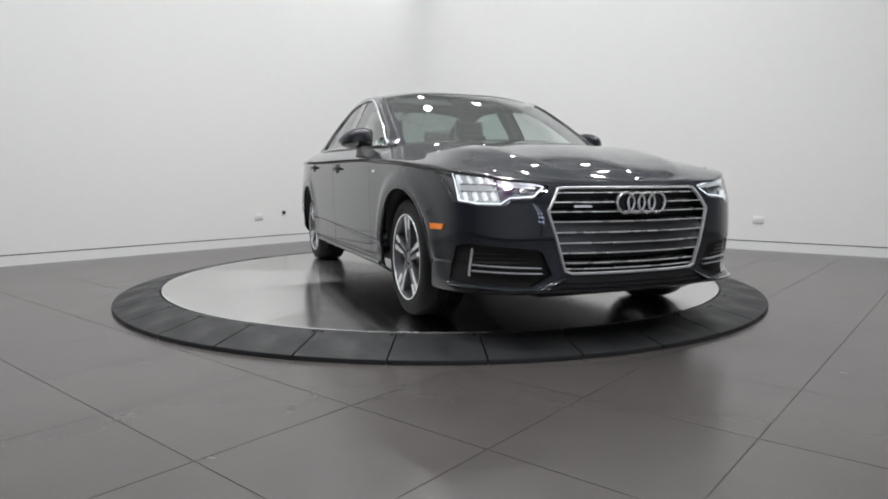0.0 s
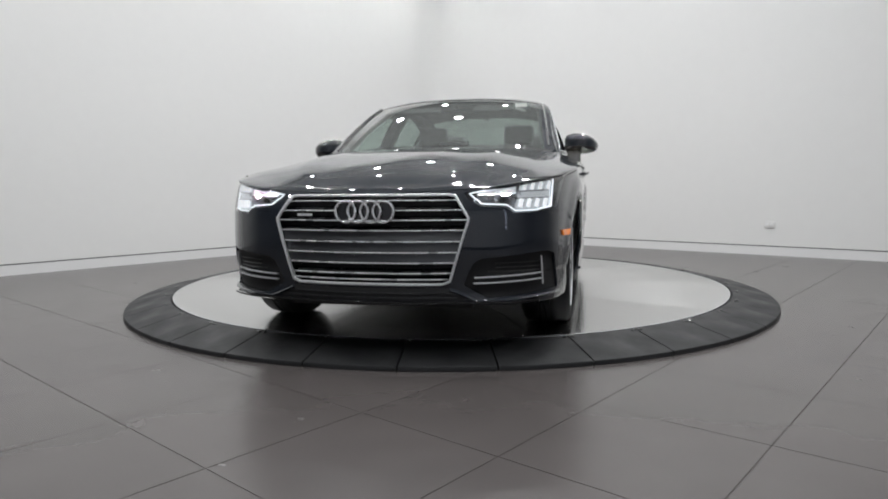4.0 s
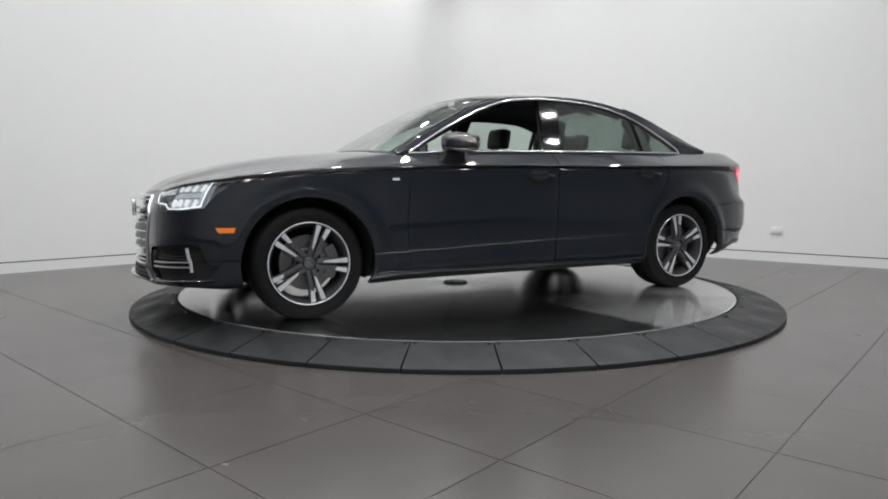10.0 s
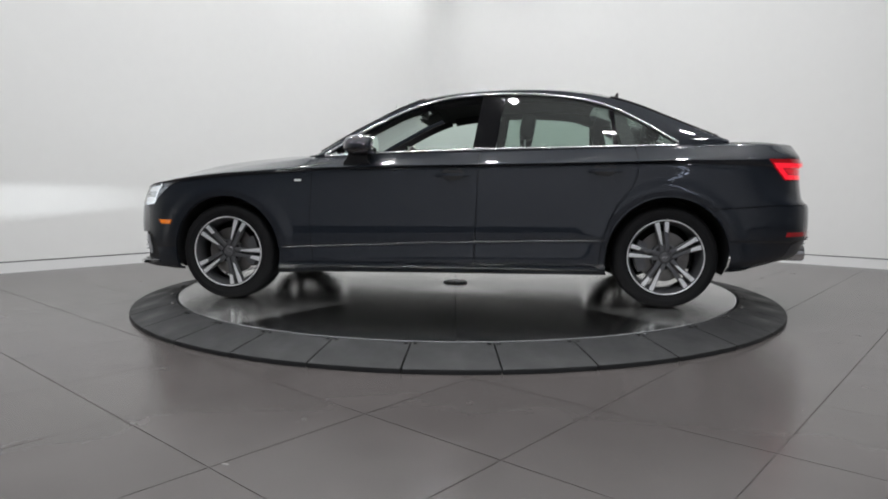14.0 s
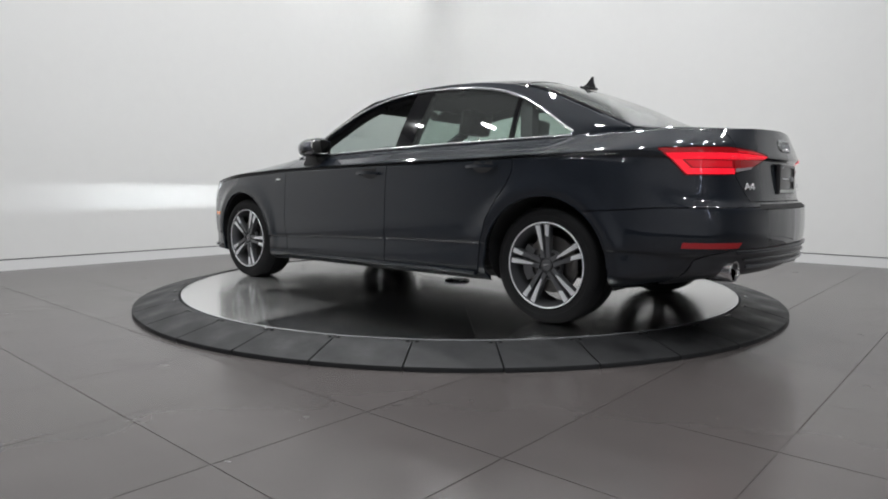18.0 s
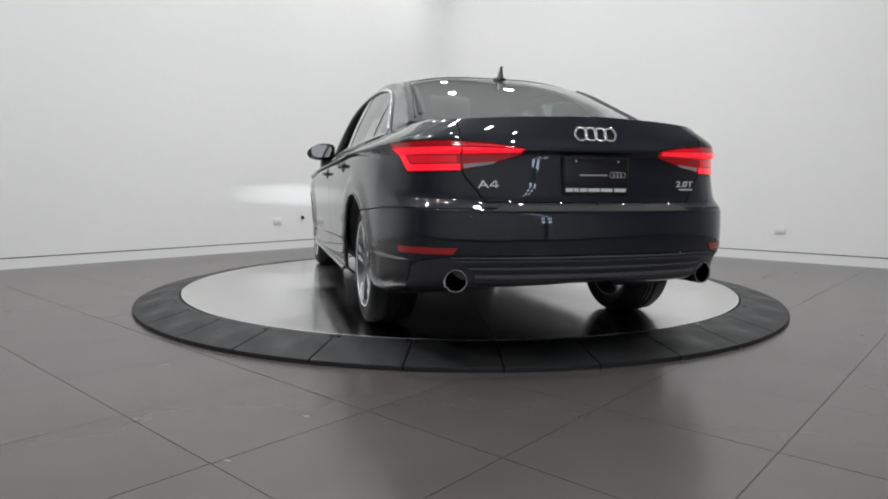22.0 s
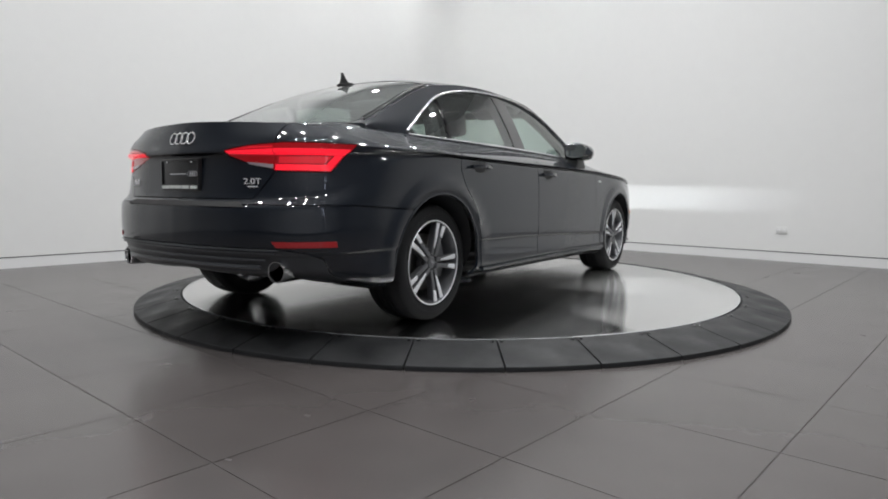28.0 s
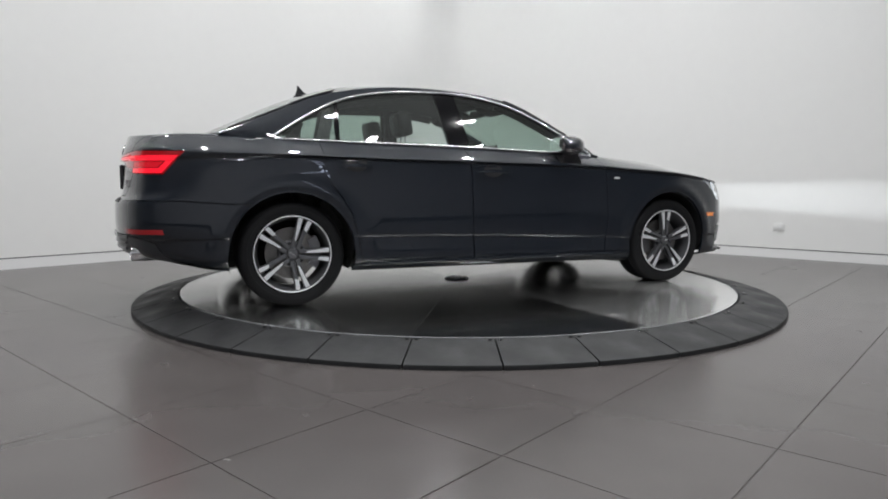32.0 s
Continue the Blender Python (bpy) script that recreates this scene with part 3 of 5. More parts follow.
# the wheel arches swell out of the flank
for v in shell.verts:
    if v.co.y > .5:
        for wx in (1.41, -1.41):
            d = math.hypot(v.co.x - wx, v.co.z - .322)
            if d < .475:
                q = min(1, (.475 - d) / .060)
                v.co.y += (.016 * q * q * (3 - 2 * q) - .010 * max(0, (.415 - d) / .037)) * min(1, max(0, (v.co.z - .24) / .2))

# bonnet and boot: from the belt to the spine of the car
SPINE_Z = steady([(2.19, .722), (2.1, .785), (1.9, .857), (1.6, .922), (1.3, .960), (1.0, .984), (.8, .99), (.5, .99), (-1.4, 1.03), (-1.9, 1.050), (-2.15, 1.046), (-2.325, 1.036)])
top = bmesh.new()
TCOL = top.faces.layers.int.new("col")
AC = 9
tops = []
for i in range(len(belt)):
    st = i / COLS
    bx, by, bz = belt[i]
    xs = steady([(0, 2.19), (2, 2.165), (4, 2.03), (5, 1.87), (6, 1.5), (7, 1.12), (8, .95), (12, -1.45), (13, -1.85), (14, -2.05), (15, -2.19), (16, -2.27), (17, -2.31), (19, -2.325)])(st)
    line = []
    for w in range(AC + 1):
        q = w / AC
        x, y = bx + (xs - bx) * q, by * (1 - q)
        e = 1 - (1 - q) ** (2.6 if st < 8 else 2.3)
        crease = 0.015 * max(0, 1 - abs(q - 0.36) / 0.13) * (1 if st < 8 else 0) * min(1, max(0, (st - 1.5) / 2)) * min(1, max(0, (7.8 - st) / 2.2))
        line.append(top.verts.new((x, 0.0 if w == AC or i in (0, len(belt) - 1) else y, bz + (SPINE_Z(xs) - bz) * e + crease)))
    tops.append(line)
for i in range(len(tops) - 1):
    for w in range(AC):
        f = top.faces.new((tops[i][w], tops[i + 1][w], tops[i + 1][w + 1], tops[i][w + 1]))
        f[TCOL] = i
bmesh.ops.remove_doubles(top, verts=top.verts, dist=1e-4)
bmesh.ops.dissolve_degenerate(top, edges=top.edges, dist=1e-4)


def arc(cx, cz, r, n=30, a0=-60, a1=240):
    return [(cx + r * math.cos(radians(a0 + (a1 - a0) * i / n)), cz + r * math.sin(radians(a0 + (a1 - a0) * i / n))) for i in range(n + 1)]


ARCH_F, ARCH_R = arc(1.41, .322, .372), arc(-1.41, .322, .374)
flank = lambda c: c.y > .55
nose = lambda c: c.x > 1.55
tail = lambda c: c.x < -1.85
cut(shell, ARCH_F, (0, 2), flank, False)
cut(shell, ARCH_R, (0, 2), flank, False)
SEAM_A = [(.80, 1.0), (.812, .87), (.836, .52), (.815, .235)]
SEAM_B = [(-.262, 1.05), (-.256, .89), (-.239, .50), (-.227, .235)]
SEAM_C = [(-1.225, 1.06), (-1.222, .91), (-1.222, .82), (-1.185, .745), (-1.12, .66), (-1.06, .56), (-1.02, .43), (-.99, .235)]
DOOR_BASE = [(.815, .245), (-.227, .245), (-.99, .245)]
for line in (SEAM_A, SEAM_B, SEAM_C, DOOR_BASE):
    cut(shell, line, (0, 2), lambda c: c.y > .55 and -1.4 < c.x < 1.2, False)
GRILLE = [(0, .700), (.385, .696), (.452, .592), (.365, .305), (0, .302)]
HEADLAMP = [(.425, .704), (.442, .677), (.500, .645), (.608, .640), (.640, .615), (.74, .618), (.812, .630), (.845, .79), (.67, .765), (.55, .735)]
FOG = [(.425, .300), (.470, .395), (.50, .416), (.780, .442), (.806, .424), (.818, .268), (.60, .248), (.52, .246)]
for line in (GRILLE, HEADLAMP, FOG):
    cut(shell, line, (1, 2), nose)
WING_SEAM = [(1.80, .62), (1.72, .52), (1.60, .44)]
cut(shell, WING_SEAM, (0, 2), lambda c: c.y > .6 and c.x > 1.5, False)
TAILLAMP = [(.318, .892), (.326, .868), (.43, .836), (.56, .806), (.62, .796), (.90, .790), (.90, .922), (.60, .924), (.45, .914)]
LAMP_EDGE = [(-1.99, .93), (-2.13, .775)]
cut(shell, TAILLAMP, (1, 2), tail)
cut(shell, LAMP_EDGE, (0, 2), lambda c: c.x < -1.8 and c.y > .5, False)
BOOT = [(0, .668), (.484, .668), (.571, .784), (.580, .915), (.585, 1.1)]
cut(shell, BOOT, (1, 2), tail, False)
BUMPER_TOP = [(-1.60, .612), (-1.86, .628), (-2.02, .640), (-2.5, .644)]
cut(shell, BUMPER_TOP, (0, 2), lambda c: c.x < -1.6, False)
VALANCE = [(0, .447), (.64, .442), (.735, .425), (.768, .395), (.772, .30), (.772, .2)]
cut(shell, VALANCE, (1, 2), lambda c: c.x < -2.0, False)
for line in ([(-1.93, 0.0), (-1.88, .40), (-1.80, .585), (-2.4, .60)], ):
    cut(top, line, (0, 1), lambda c: c.x < -1.3, False)
cut(top, [(.80, .0), (.80, .9)], (0, 1), lambda c: .5 < c.x < 1.2, False)
cut(top, [(-1.60, .0), (-1.60, .9)], (0, 1), lambda c: -2 < c.x < -1.2, False)
shell.verts.index_update(), top.verts.index_update()


def x_on(line, z):
    pts = sorted((p[1], p[0]) for p in line)
    return float(np.interp(z, [p[0] for p in pts], [p[1] for p in pts]))


groups = {}
for f in shell.faces:
    c = f.calc_center_median()
    lev, key = f[ROW] / SUB, "bumper_front"
    if c.y > .5 and (math.hypot(c.x - 1.41, c.z - .322) < .372 or math.hypot(c.x + 1.41, c.z - .322) < .374):
        continue
    if c.x > .8 and lev >= len(LEVELS) - 1:
        key = "bonnet"
    elif c.x > 1.55 and inside((c.y, c.z), GRILLE):
        continue
    elif c.x > 1.55 and inside((c.y, c.z), HEADLAMP):
        key = "headlamp"
    elif c.x > 1.55 and inside((c.y, c.z), FOG):
        key = "fog"
    elif c.x > x_on(SEAM_A, c.z):
        key = "wing" if c.z > (.62 if c.x > 1.80 else np.interp(c.x, [1.60, 1.72, 1.80], [.44, .52, .62])) or c.x < 1.5 else "bumper_front"
    elif c.z < .245 and c.x > -1.2:
        key = "sill"
    elif c.x > x_on(SEAM_B, c.z):
        key = "door_front"
    elif c.x > x_on(SEAM_C, c.z):
        key = "door_rear"
    elif c.x < -1.85 and inside((c.y, c.z), TAILLAMP) and c.x < np.interp(c.z, [.775, .93], [-2.13, -1.99]):
        key = "taillamp_inner" if c.y < .577 else "taillamp"
    elif c.x < -1.85 and c.z > .668 and c.y < np.interp(c.z, [.668, .784, .915, 1.1], [.484, .571, .580, .585]):
        key = "boot"
    elif c.x < -1.6 and c.z < np.interp(c.x, [-2.5, -2.02, -1.86, -1.60], [.644, .640, .628, .612]):
        key = "valance" if c.x < -2.0 and c.z < .447 and c.y < np.interp(c.z, [.30, .395, .425, .442, .447], [.772, .768, .735, .64, 0]) else "bumper_rear"
    else:
        key = "quarter"
    groups.setdefault(key, []).append(f)
tgroups = {}
for f in top.faces:
    c = f.calc_center_median()
    if c.x > .80:
        key = "bonnet"
    elif c.x > -1.60:
        continue
    else:
        key = "boot" if c.y < np.interp(c.x, [-2.4, -1.80], [.60, .585]) and c.x < np.interp(c.y, [0, .40, .585], [-1.93, -1.88, -1.80]) else "quarter"
    tgroups.setdefault(key, []).append(f)


def panel(name, key, mat, both=False, right=False, label="", gap=.0030, parent=None):
    bm = take(shell, groups.get(key, []), both, right)
    if key in tgroups:
        b2 = take(top, tgroups[key], both, right)
        me = bpy.data.meshes.new("tmp")
        b2.to_mesh(me)
        b2.free()
        bm.from_mesh(me)
        bpy.data.meshes.remove(me)
        bmesh.ops.remove_doubles(bm, verts=bm.verts, dist=6e-4)
    flange(bm, gap)
    return part(name, bm, mat, parent or car, label, smooth=32)


panel("front_bumper", "bumper_front", PAINT, both=True, gap=.0005)
panel("bonnet", "bonnet", PAINT, both=True, label="long creased dark grey bonnet")
panel("boot_lid", "boot", PAINT, both=True)
panel("rear_bumper", "bumper_rear", PAINT, both=True)
panel("rear_valance", "valance", plain("satin_dark_grey", (0.048, 0.051, 0.057), 0.38, coat=0.3, grain=0.1, scale=200), both=True, label="satin dark grey rear valance")
side_keys = [k for k in ("wing", "door_front", "door_rear", "quarter", "sill")]
for right in (False, True):
    bm = take(shell, [f for k in side_keys for f in groups[k]], right=right)
    bm.normal_update()
    for v in bm.verts:
        v.co -= Vector((v.normal.x, v.normal.y, max(v.normal.z, .35))) * .022
    part("inner_frame", bm, MATT_BLACK, car, smooth=40)


def rim_walls(key, right, depth):
    """The side walls of an opening, as deep as given, without the face over it."""
    bm = take(shell, groups[key], right=right)
    faces = list(bm.faces)
    r = bmesh.ops.extrude_edge_only(bm, edges=[e for e in bm.edges if e.is_boundary])
    bmesh.ops.translate(bm, verts=[v for v in r["geom"] if isinstance(v, bmesh.types.BMVert)], vec=(-depth, 0, 0))
    bmesh.ops.delete(bm, geom=faces, context="FACES_ONLY")
    return bm


door_parts = {}
for side, right in (("left", False), ("right", True)):
    panel("front_wing", "wing", PAINT, right=right, gap=.0007)
    door_parts["front", side] = panel("front_door", "door_front", PAINT, right=right)
    door_parts["rear", side] = panel("rear_door", "door_rear", PAINT, right=right)
    panel("rear_quarter_panel", "quarter", PAINT, right=right)
    panel("sill", "sill", PAINT, right=right)

# ---------------------------------------------------------------- the cabin's glasshouse
# stations from the foot of the windscreen to the foot of the rear window: rail on the left, spine
RAIL = [(.84, .742, .953), (.62, .714, 1.083), (.42, .689, 1.187), (.24, .661, 1.274), (.05, .630, 1.338), (-.2, .605, 1.372), (-.48, .594, 1.386), (-.78, .584, 1.376),
        (-1.02, .578, 1.342), (-1.24, .598, 1.280), (-1.45, .628, 1.19), (-1.65, .662, 1.105), (-1.80, .690, 1.045)]
SPINE = [(1.0, 0, .978), (.76, 0, 1.114), (.55, 0, 1.229), (.345, 0, 1.326), (.125, 0, 1.390), (-.15, 0, 1.420), (-.46, 0, 1.429), (-.76, 0, 1.424),
         (-1.02, 0, 1.405), (-1.26, 0, 1.342), (-1.48, 0, 1.257), (-1.72, 0, 1.144), (-1.93, 0, 1.046)]
GS = 6
rail, spine = spline(RAIL, GS), spline(SPINE, GS)
belt_y = steady([(p[0], p[1]) for p in BELT[5:15]])
belt_z = steady([(p[0], p[2]) for p in BELT[5:15]])
roof = bmesh.new()
RST = roof.faces.layers.int.new("st")
grid = []
for r, s in zip(rail, spine):
    line = []
    for w in range(13):
        a = 1 - w / 12
        x, z = r[0] + (s[0] - r[0]) * (1 - a * a), r[2] + (s[2] - r[2]) * (1 - a ** 3.0)
        line.append(roof.verts.new((x, r[1] * a if w < 12 else 0.0, z)))
    grid.append(line)
for i in range(len(grid) - 1):
    for w in range(12):
        f = roof.faces.new((grid[i][w], grid[i + 1][w], grid[i + 1][w + 1], grid[i][w + 1]))
        f[RST] = i
sideg = bmesh.new()
lines = []
for r in rail:
    x = r[0]
    by, bz = belt_y(x), belt_z(x)
    line = []
    for w in range(9):
        q = w / 8
        bulge = .012 * math.sin(math.pi * q)
        line.append(sideg.verts.new((x, by + (r[1] - by) * q + bulge, bz - .002 + (r[2] - bz + .002) * q)))
    lines.append(line)
for i in range(len(lines) - 1):
    for w in range(8):
        sideg.faces.new((lines[i][w], lines[i + 1][w], lines[i + 1][w + 1], lines[i][w + 1]))


def side_y(x, z):
    """The glasshouse's half width at a place on its flank."""
    xs = rail[::-1, 0]
    ry, rz = float(np.interp(x, xs, rail[::-1, 1])), float(np.interp(x, xs, rail[::-1, 2]))
    q = min(max((z - belt_z(x)) / max(rz - belt_z(x), 1e-3), 0), 1)
    return belt_y(x) + (ry - belt_y(x)) * q + .012 * math.sin(math.pi * q)


# outline of the side windows within the bright frame
DLO_TOP = steady([(.755, .957), (.60, 1.055), (.41, 1.158), (.225, 1.246), (.04, 1.308), (-.144, 1.342), (-.33, 1.354), (-.515, 1.352), (-.70, 1.342), (-.89, 1.316), (-1.08, 1.262), (-1.27, 1.165), (-1.42, 1.070), (-1.485, 1.025)])
DLO_LOW = steady([(.76, .952), (.4, .970), (-.27, .990), (-1.0, 1.004), (-1.5, 1.014)])
xs_dlo = [.745 - i * (.745 + 1.475) / 40 for i in range(41)]
DLO = [(x, DLO_TOP(x)) for x in xs_dlo] + [(x, DLO_LOW(x) + .008) for x in xs_dlo[::-1]]
cut(sideg, DLO, (0, 2), lambda c: True)
PILLARS = ([(-.203, .95), (-.275, 1.40)], [(-.350, .95), (-.425, 1.40)], [(-1.095, .95), (-1.065, 1.40)], [(-1.125, .95), (-1.095, 1.40)])
for p in PILLARS:
    cut(sideg, p, (0, 2), lambda c: True, False)
sideg.verts.index_update(), roof.verts.index_update()
gs = {}
for f in sideg.faces:
    c = f.calc_center_median()
    if inside((c.x, c.z), DLO):
        if c.x > x_on(PILLARS[0], c.z):
            key = "front"
        elif c.x > x_on(PILLARS[1], c.z):
            key = "pillar"
        elif c.x > x_on(PILLARS[2], c.z):
            key = "rear"
        elif c.x > x_on(PILLARS[3], c.z):
            key = "divider"
        else:
            key = "quarter"
    else:
        key = "frame"
    gs.setdefault(key, []).append(f)
rg = {}
for f in roof.faces:
    c = f.calc_center_median()
    st = f[RST]
    yr = float(np.interp(c.x, rail[::-1, 0], rail[::-1, 1]))
    edge = c.y > yr * .94
    if st < 22:
        key = "pillar" if edge else "windscreen"
    elif st >= 49:
        key = "cpillar" if c.y > yr * .955 else ("rear_window" if st < 71 else "cpillar")
    else:
        key = "roof"
    rg.setdefault(key, []).append(f)


def glass_part(name, faces, src, mat, both=False, right=False, inset=.003, parent=None, label=""):
    bm = take(src, faces, both, right)
    bm.normal_update()
    for v in bm.verts:
        v.co -= v.normal * inset
    ob = part(name, bm, mat, parent or car, label, smooth=40)
    ob.visible_shadow = False
    return ob


def frame_panel(name, pieces, mat, both=False, right=False, label="", depth=.02):
    bm = bmesh.new()
    for src, faces in pieces:
        b2 = take(src, faces, both, right)
        me = bpy.data.meshes.new("tmp")
        b2.to_mesh(me)
        b2.free()
        bm.from_mesh(me)
        bpy.data.meshes.remove(me)
    bmesh.ops.remove_doubles(bm, verts=bm.verts, dist=5e-4)
    flange(bm, .0005, depth)
    return part(name, bm, mat, car, label, smooth=32)


frame_panel("roof", [(roof, rg["roof"] + rg["cpillar"] + rg["pillar"]), (sideg, gs["frame"])], PAINT, both=True, label="dark grey metallic roof and pillars", depth=.025)
glass_part("windscreen", rg["windscreen"], roof, SCREEN_GLASS, both=True, label="clear laminated windscreen")
glass_part("rear_window", rg["rear_window"], roof, REAR_GLASS, both=True, label="tinted rear window")
for side, right in (("left", False), ("right", True)):
    frame_panel("b_pillar", [(sideg, gs["pillar"])], GLOSS_BLACK, right=right, label="gloss black door pillar trim")
    frame_panel("window_divider", [(sideg, gs["divider"])], GLOSS_BLACK, right=right)
    if right:
        glass_part("front_window", gs["front"], sideg, PANE, right=right)
    glass_part("rear_door_window", gs["rear"], sideg, PANE_DARK, right=right)
    glass_part("quarter_window", gs["quarter"], sideg, PANE_DARK, right=right)

# ---------------------------------------------------------------- wheels
def make_wheel():
    """One wheel in its own space: the outer face looks along +y."""
    hub = empty("wheel", parent=car)
    bm = bmesh.new()
    w = .1225
    prof = [(.232, -w + .012), (.250, -w + .002), (.285, -w), (.305, -w + .008), (.316, -w + .026), (.3205, -.06), (.322, -.058), (.322, -.034), (.315, -.033), (.315, -.025), (.322, -.024), (.3225, -.005), (.3155, -.004),
            (.3155, .004), (.3225, .005), (.322, .024), (.315, .025), (.315, .033), (.322, .034), (.322, .058), (.3205, .06), (.316, w - .026), (.305, w - .008), (.285, w), (.268, w + .001), (.266, w - .001), (.250, w - .002), (.238, w - .006), (.232, w - .012)]
    lathe(bm, prof, 72)
    part("tyre", bm, RUBBER, hub, "black low-profile road tyre", smooth=40)
    bm = bmesh.new()
    prof = [(.232, -w + .014), (.222, -w + .016), (.205, -.06), (.200, .05), (.214, w - .03), (.2195, w - .012), (.2225, w - .004), (.229, w - .001), (.2345, w - .002), (.2345, w - .010)]
    lathe(bm, prof, 72)
    part("rim_barrel", bm, RIM_GREY, hub, smooth=40)
    bm = bmesh.new()
    lathe(bm, [(.2240, w - .006), (.2262, w - .0005), (.2305, w + .0015), (.2335, w - .002)], 72)
    part("rim_edge", bm, RIM_SILVER, hub, "bright machined rim edge", smooth=40)
    bm = bmesh.new()
    for k in range(5):
        a = TAU * k / 5 + math.pi / 2
        rot = Matrix.Rotation(-a, 4, "Y")
        # grey pocket arm behind, between a pair of bright spokes
        for s in (-1, 1):
            o = [(.040, s * .004), (.040, s * .030), (.10, s * .030), (.222, s * .046), (.222, s * .010), (.10, s * .008)]
            o = o if s > 0 else o[::-1]
            bz = bmesh.new()
            prism(bz, o, w - .052, w - .014, "y", bevel=.003)
            bmesh.ops.transform(bz, matrix=rot, verts=bz.verts)
            me = bpy.data.meshes.new("tmp")
            bz.to_mesh(me)
            bz.free()
            bm.from_mesh(me)
            bpy.data.meshes.remove(me)
    lathe(bm, [(.0, w - .03), (.060, w - .03), (.080, w - .036), (.085, w - .060)], 30)
    part("spoke_web", bm, RIM_GREY, hub, "grey painted spoke flanks and hub", smooth=35)
    for k in range(5):
        a = TAU * k / 5 + math.pi / 2
        rot = Matrix.Rotation(-a, 4, "Y")
        bm = bmesh.new()
        o = [(.074, -.0085), (.088, -.020), (.130, -.0275), (.219, -.0440), (.219, -.0160), (.130, -.0095)]
        prism(bm, o[::-1], w - .018, w - .008, "y", bevel=.0012)
        o = [(.150, .0300), (.162, .0120), (.219, .0160), (.219, .0440)]
        prism(bm, o[::-1], w - .018, w - .008, "y", bevel=.0012)
        for v in bm.verts:
            v.co.y -= max(0, .12 - v.co.x) * .12
        bmesh.ops.transform(bm, matrix=rot, verts=bm.verts)
        part("spoke", bm, RIM_SILVER, hub, "bright machined twin spoke", smooth=35)
    bm = bmesh.new()
    lathe(bm, [(.0, w - .014), (.027, w - .015), (.032, w - .019), (.034, w - .032)], 28)
    cap = part("hub_cap", bm, RIM_GREY, hub, "grey hub cap with ring emblem", smooth=35)
    bm = bmesh.new()
    for i in range(4):
        ring = [((i - 1.5) * .0085 + .0055 * math.cos(TAU * j / 16), w - .0135, .0055 * math.sin(TAU * j / 16)) for j in range(16)]
        sweep(bm, ring, circle_section(.0009, 5), (0, 1, 0), closed=True)
    part("emblem", bm, CHROME, cap)
    for k in range(5):
        a = TAU * (k + .5) / 5 + math.pi / 2
        bm = bmesh.new()
        lathe(bm, [(.0, w - .028), (.0105, w - .028), (.0110, w - .0255), (.0145, w - .0265), (.0145, w - .06)], 16)
        bmesh.ops.translate(bm, verts=bm.verts, vec=(.060 * math.cos(a), 0, .060 * math.sin(a)))
        part("wheel_bolt", bm, MATT_BLACK, hub, smooth=30)
    bm = bmesh.new()
    lathe(bm, [(.07, .048), (.156, .048), (.156, .024), (.07, .024)], 48, closed=True)
    part("brake_disc", bm, IRON, hub, smooth=30)
    return hub


wheel = make_wheel()
STATIONS = [(1.41, .745, 0), (-1.41, .735, 0), (1.41, -.745, 180), (-1.41, -.735, 180)]
wheel.matrix_basis = pose(1.41, .745, TYRE_R - .003, 0, -23, 0)
for (x, y, a), spin in zip(STATIONS[1:], (7, 0, -21)):
    w2 = copy_thing(wheel, pose(x, y, TYRE_R - .003, 0, 0, a) @ pose(0, 0, 0, 0, spin, 0))

# ---------------------------------------------------------------- fittings of the car
from mathutils.bvhtree import BVHTree

skin, skin_top, skin_roof = BVHTree.FromBMesh(shell), BVHTree.FromBMesh(top), BVHTree.FromBMesh(roof)


def on_side(x, z, off=0.0):
    p, n, *_ = skin.ray_cast(Vector((x, 3, z)), Vector((0, -1, 0)))
    return (p.x + n.x * off, p.y + abs(n.y) * off, p.z + n.z * off * 0) if p else (x, .9, z)


def on_front(y, z, off=0.0):
    p, n, *_ = skin.ray_cast(Vector((5, max(abs(y), 1e-4), z)), Vector((-1, 0, 0)))
    return (p.x + off, y, z) if p else (2.2 + off, y, z)


def on_tail(y, z, off=0.0):
    p, n, *_ = skin.ray_cast(Vector((-5, max(abs(y), 1e-4), z)), Vector((1, 0, 0)))
    return (p.x - off, y, z) if p else (-2.35 - off, y, z)


def flip(bm, right):
    if right:
        for v in bm.verts:
            v.co.y = -v.co.y
        bmesh.ops.reverse_faces(bm, faces=bm.faces)
    return bm


